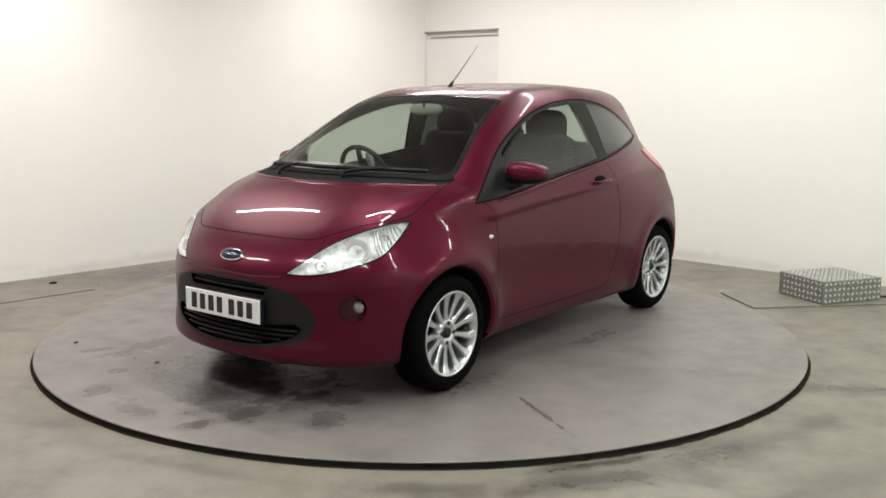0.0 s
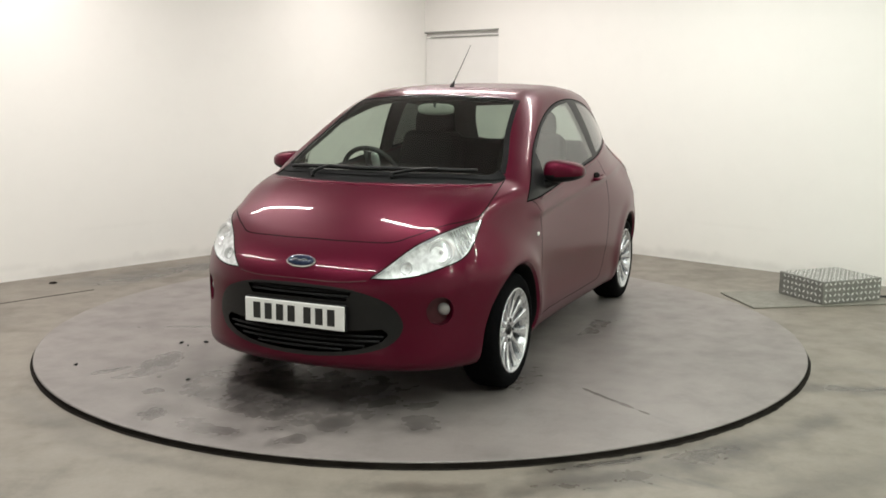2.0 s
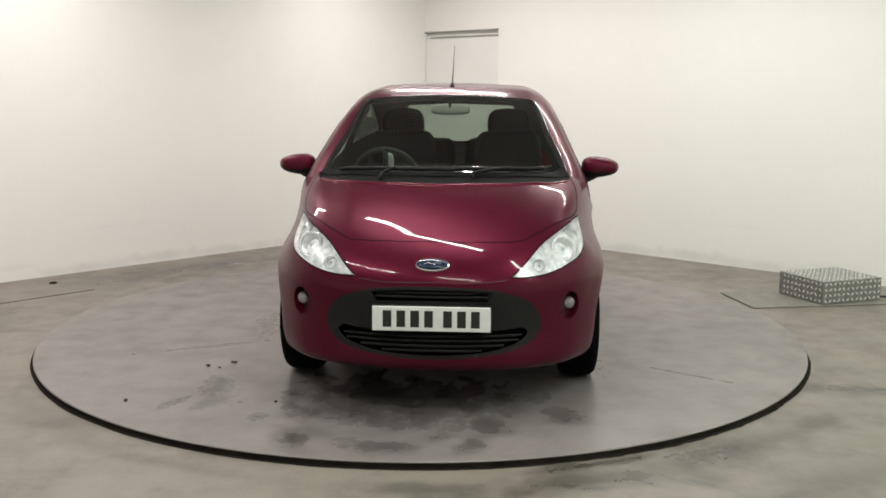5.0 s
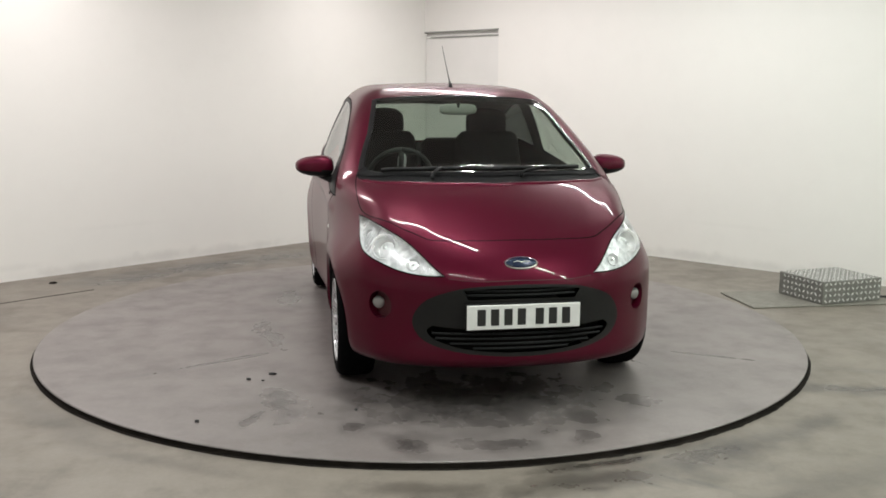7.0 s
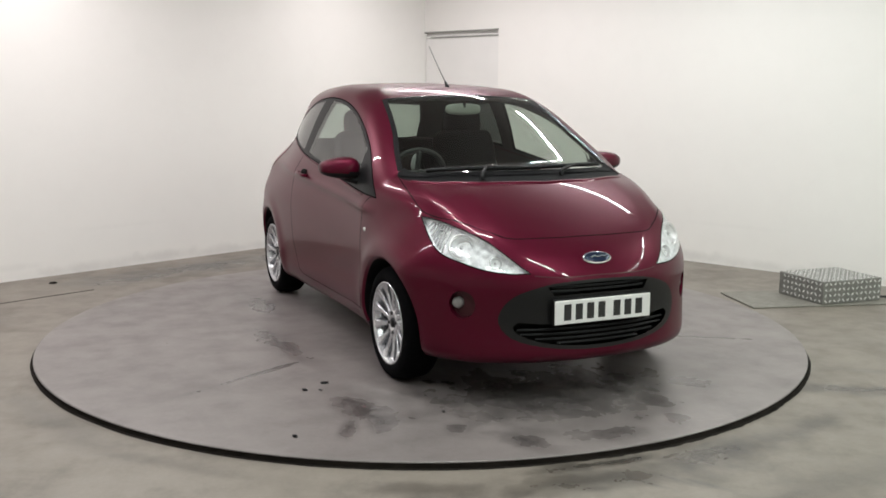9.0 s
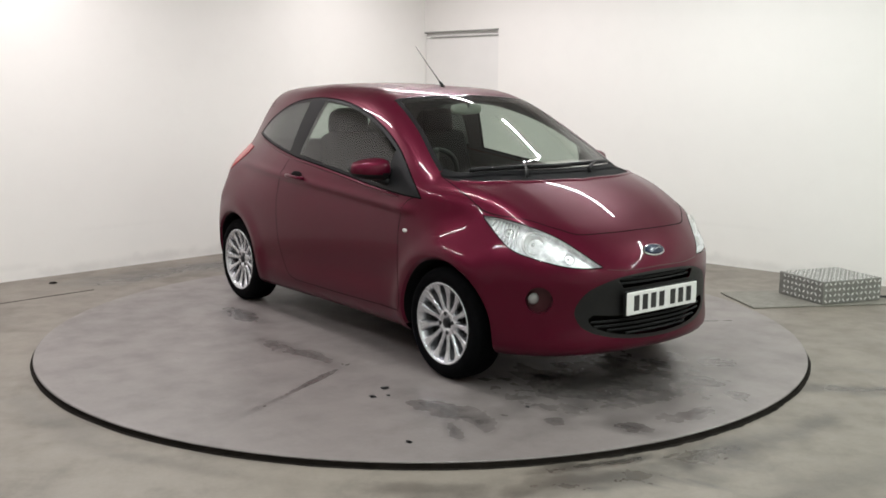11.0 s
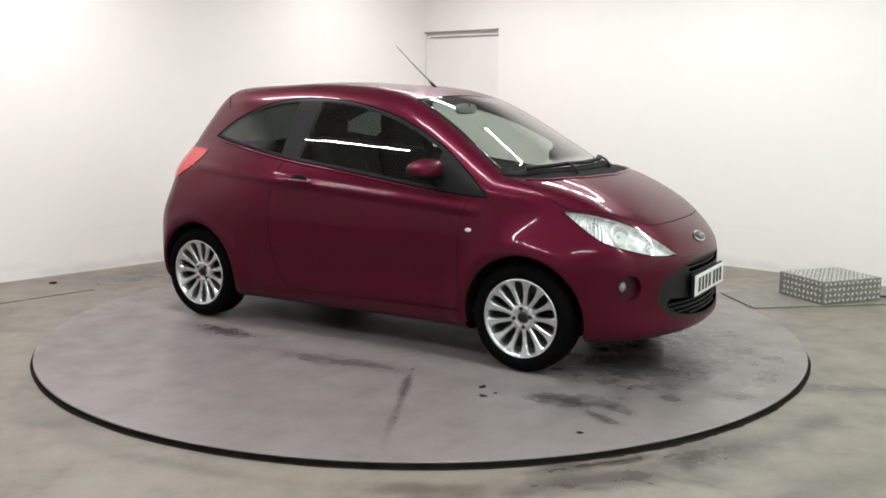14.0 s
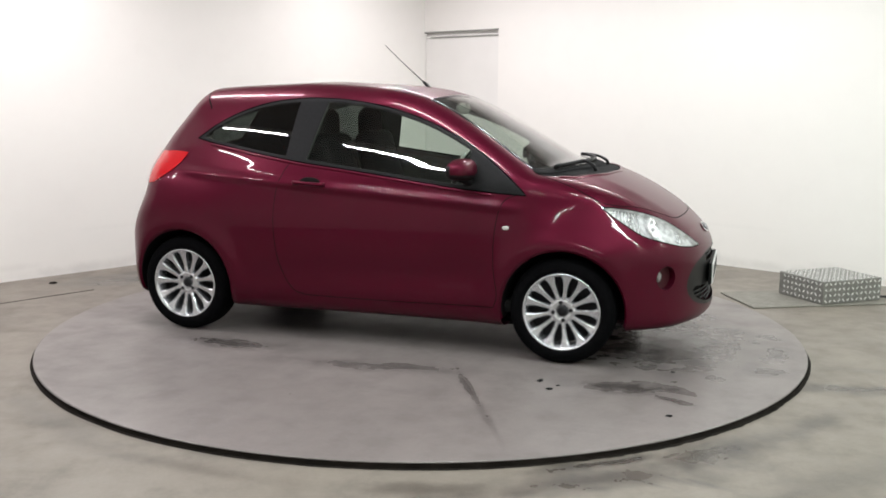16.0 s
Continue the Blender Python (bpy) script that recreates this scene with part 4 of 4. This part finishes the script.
# ---- wheels ----
def make_wheel():
    """Axis along y, outer face towards +y."""
    hub = new("wheel")
    bm = bmesh.new()
    lathe(bm, [(0.20, -0.09), (0.235, -0.094), (0.265, -0.088), (0.279, -0.072), (0.284, -0.05), (0.285, 0.0), (0.284, 0.05), (0.279, 0.072), (0.265, 0.089), (0.240, 0.096), (0.222, 0.094), (0.209, 0.086), (0.204, 0.07)], 72)
    part("tyre", bm, RUBBER, hub, "black low-profile tyre", True)
    bm = bmesh.new()
    lathe(bm, [(0.206, -0.08), (0.19, -0.06), (0.186, 0.0), (0.190, 0.05), (0.198, 0.076), (0.209, 0.086), (0.2095, 0.092), (0.204, 0.094), (0.196, 0.088), (0.190, 0.074), (0.186, 0.06)], 72)
    rim = part("rim", bm, ALLOY, hub, "silver multi-spoke alloy rim", True)
    bm = bmesh.new()
    lathe(bm, [(0.186, -0.02), (0.10, -0.03), (0.001, -0.03)], 40)
    part("brake_disc", bm, DARK_METAL, hub, "dark brake disc behind the spokes", True)
    bm = bmesh.new()
    lathe(bm, [(0.078, 0.02), (0.076, 0.052), (0.066, 0.062), (0.04, 0.064), (0.033, 0.056), (0.001, 0.056)], 40)
    part("hub", bm, ALLOY, hub, "silver wheel hub", True)
    bm = bmesh.new()
    lathe(bm, [(0.026, 0.05), (0.025, 0.066), (0.018, 0.069), (0.001, 0.070)], 24)
    part("centre_cap", bm, DARK_METAL, hub, "dark centre cap", True)
    n = 13
    mesh = None
    for i in range(n):
        if mesh is None:
            bm = bmesh.new()
            stations = [(0.058, 0.0125, 0.062, 0.03), (0.10, 0.0115, 0.064, 0.03), (0.145, 0.014, 0.070, 0.035), (0.175, 0.021, 0.078, 0.045), (0.197, 0.036, 0.086, 0.06)]
            rows = []
            for r, w, y, d in stations:
                prof = [(-w, y - d), (-w, y - 0.006), (-w * 0.6, y), (w * 0.6, y), (w, y - 0.006), (w, y - d)]
                rows.append([bm.verts.new((a, b, r)) for a, b in prof])
            for u, v in zip(rows, rows[1:]):
                for j in range(5):
                    bm.faces.new((u[j], u[j + 1], v[j + 1], v[j]))
            bmesh.ops.recalc_face_normals(bm, faces=bm.faces[:])
            ob = part("spoke", bm, ALLOY, hub, "", False)
            mesh = ob.data
        else:
            ob = new("spoke", mesh)
            ob.parent = hub
        ob.matrix_world = pose(0, 0, 0, 0, 360 * i / n + 6, 0)
    for i in range(4):
        bm = bmesh.new()
        lathe(bm, [(0.0105, 0.05), (0.0105, 0.0655), (0.007, 0.067), (0.001, 0.064)], 10)
        ob = part("wheel_bolt", bm, DARK_METAL, hub, "", True)
        ob.matrix_world = pose(0.048 * math.cos(i * math.pi / 2 + 0.1), 0, 0.048 * math.sin(i * math.pi / 2 + 0.1))
    return hub


wheel = make_wheel()
spots = [pose(AXLE, 0.695, 0.285), pose(-AXLE, 0.695, 0.285, 0, 40), pose(AXLE, -0.695, 0.285, 0, 15, 180), pose(-AXLE, -0.695, 0.285, 0, 55, 180)]
for m in spots[1:]:
    copy_thing(wheel, m).parent = car
wheel.matrix_basis = spots[0]
wheel.parent = car

# ---- cabin ----
shell("cabin_lining", K("body", "door", "bonnet", "roof", "front_wing", "tailgate") & (C[:, 0] < 1.02) & (C[:, 2] > 0.5) & (C[:, 0] > -1.6), LINING, car, 0, 0.03, True, label="grey cabin lining")
shell("pillar_lining", K("window_trim") & (C[:, 0] < 0.64), LINING, car, 0, 0.02, True, label="grey pillar lining")
bm = bmesh.new()
rounded(bm, -1.45, 1.2, -0.70, 0.70, 0.24, 0.30, 0.02, 1)
part("cabin_floor", bm, CARPET, car, "dark cabin carpet")
bm = bmesh.new()
prof = [(1.14, 0.94), (1.0, 0.955), (0.82, 0.955), (0.66, 0.93), (0.58, 0.86), (0.56, 0.74), (0.62, 0.60), (0.78, 0.45), (1.1, 0.40)]
rows = []
for y in np.linspace(-0.66, 0.66, 23):
    hood = 0.05 * math.exp(-((y + 0.36) / 0.16) ** 4)
    rows.append([bm.verts.new((x - 0.22 * y * y * (x > 0.9), y, z + (hood if 0.6 < x < 0.9 and z > 0.9 else 0))) for x, z in prof])
for u, v in zip(rows, rows[1:]):
    for j in range(len(prof) - 1):
        bm.faces.new((u[j], u[j + 1], v[j + 1], v[j]))
bmesh.ops.recalc_face_normals(bm, faces=bm.faces[:])
part("dashboard", bm, DASH, car, "dark grey moulded dashboard", True)
M_STEER = pose(0.48, -0.36, 0.945, 0, -66, 0)
bm = bmesh.new()
a = [2 * math.pi * i / 36 for i in range(37)]
tube(bm, [(0.182 * math.cos(t), 0.182 * math.sin(t), 0) for t in a], 0.0145, 10)
steer = part("steering_wheel", bm, DASH, car, "black steering wheel with an added pale lump", True)
steer.matrix_world = M_STEER
bm = bmesh.new()
blob(bm, (0, 0, -0.02), (0.07, 0.075, 0.03), power=2.4)
part("wheel_boss", bm, DASH, steer, "black airbag boss", True)
for t in (0.35, math.pi - 0.35, -math.pi / 2):
    bm = bmesh.new()
    tube(bm, [(0.05 * math.sin(t) * 0 + 0.05 * math.cos(t + math.pi / 2), 0.05 * math.sin(t + math.pi / 2), -0.015), (0.175 * math.cos(t + math.pi / 2), 0.175 * math.sin(t + math.pi / 2), 0)], 0.016, 8)
    part("wheel_spoke", bm, DASH, steer, "", True)

# pale lump added to stand in for an unidentified bright spot at the wheel
bm = bmesh.new()
blob(bm, M_STEER.inverted() @ Vector((0.46, -0.345, 1.035)), (0.055, 0.026, 0.016), power=2.4)
part("wheel_lump", bm, WHITE_LUMP, steer, "added pale lump on the wheel boss", True)


def seat(x, y, width, back_top, rest=True, depth=0.46):
    bm = bmesh.new()
    rounded(bm, x - depth / 2, x + depth / 2, y - width / 2, y + width / 2, 0.40, 0.56, 0.05, 4)
    st = part("seat", bm, SEAT, car, "dark grey cloth seat", True)
    bm = bmesh.new()
    lean = pose(x - depth / 2 + 0.02, y, 0.50, 0, -16, 0)
    rounded(bm, -0.07, 0.06, -width / 2, width / 2, 0.0, back_top - 0.5, 0.05, 4, lean)
    for v in bm.verts:
        k = max(0.0, (v.co.z - 0.8) / 0.35)
        v.co.y = y + (v.co.y - y) * (1 - 0.22 * k * k)
    part("backrest", bm, SEAT, st, "dark grey cloth backrest", True)
    if rest:
        top = lean @ Vector((0, 0, back_top - 0.5))
        bm = bmesh.new()
        blob(bm, (top.x - 0.02, y, top.z + 0.05), (0.055, 0.14, 0.105), power=3.0)
        part("headrest", bm, SEAT, st, "padded grey headrest", True)
    return st


seat(0.02, 0.35, 0.52, 1.205)
seat(0.02, -0.35, 0.52, 1.205)
seat(-0.86, 0.31, 0.60, 1.12, False)
seat(-0.86, -0.31, 0.60, 1.12, False)
bm = bmesh.new()
blob(bm, (0.36, 0, 1.335), (0.022, 0.115, 0.034), power=3)
part("cabin_mirror", bm, GREY_TRIM, car, "interior rear-view mirror", True)
bm = bmesh.new()
tube(bm, [(0.37, 0, 1.335), (0.385, 0, 1.385)], 0.01, 6)
part("mirror_stem", bm, DASH, car)
for y in (0.29, -0.29):
    bm = bmesh.new()
    rounded(bm, 0.16, 0.33, y - 0.17, y + 0.17, 1.385, 1.397, 0.005, 1, pose(0, 0, 0))
    v = part("sun_visor", bm, LINING, car, "pale folded sun visor")
bm = bmesh.new()
rounded(bm, -1.52, 1.36, -0.60, 0.60, 0.15, 0.2, 0.01, 1)
# two unseen front boxes, added to keep light from under the nose
rounded(bm, 1.355, 1.62, -0.42, 0.42, 0.16, 0.205, 0.01, 1)
rounded(bm, 0.95, 1.30, -0.26, 0.26, 0.125, 0.151, 0.01, 1)
part("underbody", bm, DARK, car, "dark underbody")
# ---- light fittings ----
def light_fitting(x, y, turn, length):
    top = new("ceiling_light")
    bm = bmesh.new()
    rounded(bm, -length / 2 - 0.05, length / 2 + 0.05, -0.05, 0.05, -0.055, 0.0, 0.01, 2)
    part("housing", bm, DOOR_PAINT, top, "white batten housing")
    for s in (1, -1):
        bm = bmesh.new()
        rounded(bm, s * (length / 2 + 0.02) - 0.015, s * (length / 2 + 0.02) + 0.015, -0.022, 0.022, -0.10, -0.055, 0.005, 1)
        part("end_cap", bm, GREY_TRIM, top)
    top.matrix_world = pose(x, y, CEIL_Z - 0.001, 0, 0, turn)
    return tagged(top, "white fluorescent batten light on the ceiling, a few added as fill", "ceiling light", "ceiling lights")


for a, o in TUBES:
    p = ROW * a + ACROSS * o
    light_fitting(p.x, p.y, TUBE_TURN, TUBE_LENGTH)

# ---- turntable ----
table = new("turntable")
tagged(table, "large round stained grey steel turntable plate", "turntable")
bm = bmesh.new()
n = 180
prof = [(2.215, 0.0), (2.250, 0.0), (2.255, -0.003), (2.255, -0.0065)]
ringv = [[bm.verts.new((r * math.cos(2 * math.pi * i / n), r * math.sin(2 * math.pi * i / n), z)) for i in range(n)] for r, z in prof]
for u, v in zip(ringv, ringv[1:]):
    for i in range(n):
        bm.faces.new((u[i], v[i], v[(i + 1) % n], u[(i + 1) % n]))
bm.faces.new(ringv[0])
bmesh.ops.recalc_face_normals(bm, faces=bm.faces[:])
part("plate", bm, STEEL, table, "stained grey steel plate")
bm = bmesh.new()
ringv = [[bm.verts.new((r * math.cos(2 * math.pi * i / n), r * math.sin(2 * math.pi * i / n), z)) for i in range(n)] for r, z in ((2.252, -0.0065), (2.252, -0.0295))]
for i in range(n):
    bm.faces.new((ringv[0][i], ringv[1][i], ringv[1][(i + 1) % n], ringv[0][(i + 1) % n]))
bmesh.ops.recalc_face_normals(bm, faces=bm.faces[:])
part("edge_band", bm, GRIME, table, "black rubber edge band")
rnd = random.Random(4)


def gap_edge(a):
    """Uneven outer edge of the dirt round the plate, widest towards the drain side."""
    c, q = math.cos(a), math.sin(a)
    smear = max(0.0, math.cos(a + 1.05)) ** 6
    return 2.264 + 0.010 * (0.5 + 0.5 * noise.noise((c * 9, q * 9, 1))) + smear * 0.012 * max(0.0, noise.noise((c * 60, q * 60, 3)) + 0.3)


bm = bmesh.new()
ringv = []
for k, z in ((0, 0.001), (1, 0.0008)):
    ringv.append([bm.verts.new(((2.25 if k == 0 else gap_edge(6.283185 * i / 720)) * math.cos(2 * math.pi * i / 720), (2.25 if k == 0 else gap_edge(6.283185 * i / 720)) * math.sin(2 * math.pi * i / 720), z)) for i in range(720)])
for i in range(720):
    bm.faces.new((ringv[0][i], ringv[1][i], ringv[1][(i + 1) % 720], ringv[0][(i + 1) % 720]))
gap = obj("floor_gap", bm, GRIME)
gap.location.z = FLOOR_Z
tagged(gap, "dark dirty gap in the floor round the turntable", "gap", kind="structure")


# ---- debris on the plate ----
def crumb(x, y, size, turn):
    bm = bmesh.new()
    blob(bm, (0, 0, size * 0.2), (size, size * 0.55, size * 0.25), power=2.0, u=8, v=5)
    for v in bm.verts:
        v.co += Vector((rnd.uniform(-1, 1), rnd.uniform(-1, 1), 0)) * size * 0.2
    ob = obj("debris", bm, DARK_METAL, smooth=True)
    ob.matrix_world = pose(x, y, 0.0, 0, 0, turn)
    return tagged(ob, "small dark scrap of dirt on the turntable", "debris", "debris on the turntable")


crumbs = [crumb(1.61, -1.27, 0.018, 20), crumb(0.95, -0.94, 0.022, 70), crumb(1.02, -1.06, 0.02, 10), crumb(1.57, -0.57, 0.014, 0), crumb(1.05, -0.99, 0.012, 40)]


# ---- tread plate step ----
def tread_step():
    top = new("tread_step")
    tagged(top, "low aluminium tread-plate box on the floor by the wall", "step box")
    w, d, h = 0.53, 0.445, 0.165
    bm = bmesh.new()
    rounded(bm, 0, w, 0, d, 0, h, 0.006, 2)
    part("box", bm, TREAD, top, "aluminium tread-plate box")
    studs = bmesh.new()
    step = 0.040
    for face in ("top", "front", "side"):
        lu, lv = {"top": (w, d), "front": (w, h), "side": (d, h)}[face]
        for i in range(int(lu / step)):
            for j in range(int(lv / step)):
                u, v = (i + 0.5) * step + 0.008, (j + 0.5) * step + 0.003
                if u > lu - 0.018 or v > lv - 0.018:
                    continue
                m = pose(0, 0, 0, 0, 0, 45 if (i + j) % 2 else -45) @ Matrix.Diagonal((0.0145, 0.0055, 0.0022, 1))
                place = {"top": pose(u, v, h), "front": pose(u, 0, v, 90), "side": pose(0, v * 0 + u, v, 90, 0, -90)}[face]
                bmesh.ops.create_uvsphere(studs, u_segments=6, v_segments=4, radius=1, matrix=place @ m)
    tagged(part("studs", studs, STUD, top, "raised tread pattern"), kind="stuff")
    top.matrix_world = pose(2.772, 0.675, FLOOR_Z + 0.013, 0, 0, 21)
    return top


def floor_plate():
    bm = bmesh.new()
    rounded(bm, 0, 1.05, 0, 0.52, 0, 0.012, 0.004, 1)
    ob = obj("floor_plate", bm, COVER)
    ob.matrix_world = pose(2.27, 0.60, FLOOR_Z, 0, 0, 9)
    tagged(ob, "thin flat aluminium cover plate on the floor", "cover plate")
    studs = bmesh.new()
    for i in range(17):
        for j in range(15):
            m = pose(0.02 + i * 0.034, 0.02 + j * 0.034, 0.012, 0, 0, 45 if (i + j) % 2 else -45) @ Matrix.Diagonal((0.0125, 0.0045, 0.0015, 1))
            bmesh.ops.create_uvsphere(studs, u_segments=6, v_segments=4, radius=1, matrix=m)
    tagged(part("studs", studs, COVER, ob, "raised tread pattern"), kind="stuff")


tread_step()
floor_plate()
bm = bmesh.new()
tube(bm, arc([(3.28, 1.0, FLOOR_Z + 0.012), (3.45, 0.98, FLOOR_Z + 0.010), (3.8, 0.95, FLOOR_Z + 0.010), (4.3, 0.95, FLOOR_Z + 0.010)], 5), 0.008, 6)
tagged(obj("cable", bm, CABLE, smooth=True), "black cable lying on the floor beside the box", "cable")

# floor joint and drain
bm = bmesh.new()
d = Vector((0.69, 0.72, 0)).normalized()
box(bm, -2.2, 0.68, -0.006, 0.006, 0.0, 0.0015)
j = obj("floor_joint", bm, DARK)
j.matrix_world = along((-2.948, 0.607, FLOOR_Z), d)
tagged(j, "dark saw-cut joint in the concrete floor", "floor joint", kind="structure")
bm = bmesh.new()
bmesh.ops.create_cone(bm, segments=20, radius1=0.029, radius2=0.026, depth=0.008, cap_ends=True)
dr = obj("floor_drain", bm, DARK)
dr.location = (-2.878, 1.33, FLOOR_Z + 0.004)
tagged(dr, "small dark round drain in the floor", "drain")


def motions():
    """The plate, the car and the dirt on it turn together at an even pace."""
    turns = [(0, -127.06), (2, -113.87), (4, -100.16), (6.5, -82.85), (9, -65.75), (11.5, -48.75), (14, -31.6), (16, -18.08)]
    walk(table, [(t, pose(0, 0, 0, 0, 0, a)) for t, a in turns])
    walk(car, [(t, pose(0, 0, 0, 0, 0, a) @ pose(-0.165, 0.166, 0)) for t, a in turns])
    for c in crumbs:
        m = c.matrix_basis.copy()
        walk(c, [(t, pose(0, 0, 0, 0, 0, a) @ m) for t, a in turns])


motions()
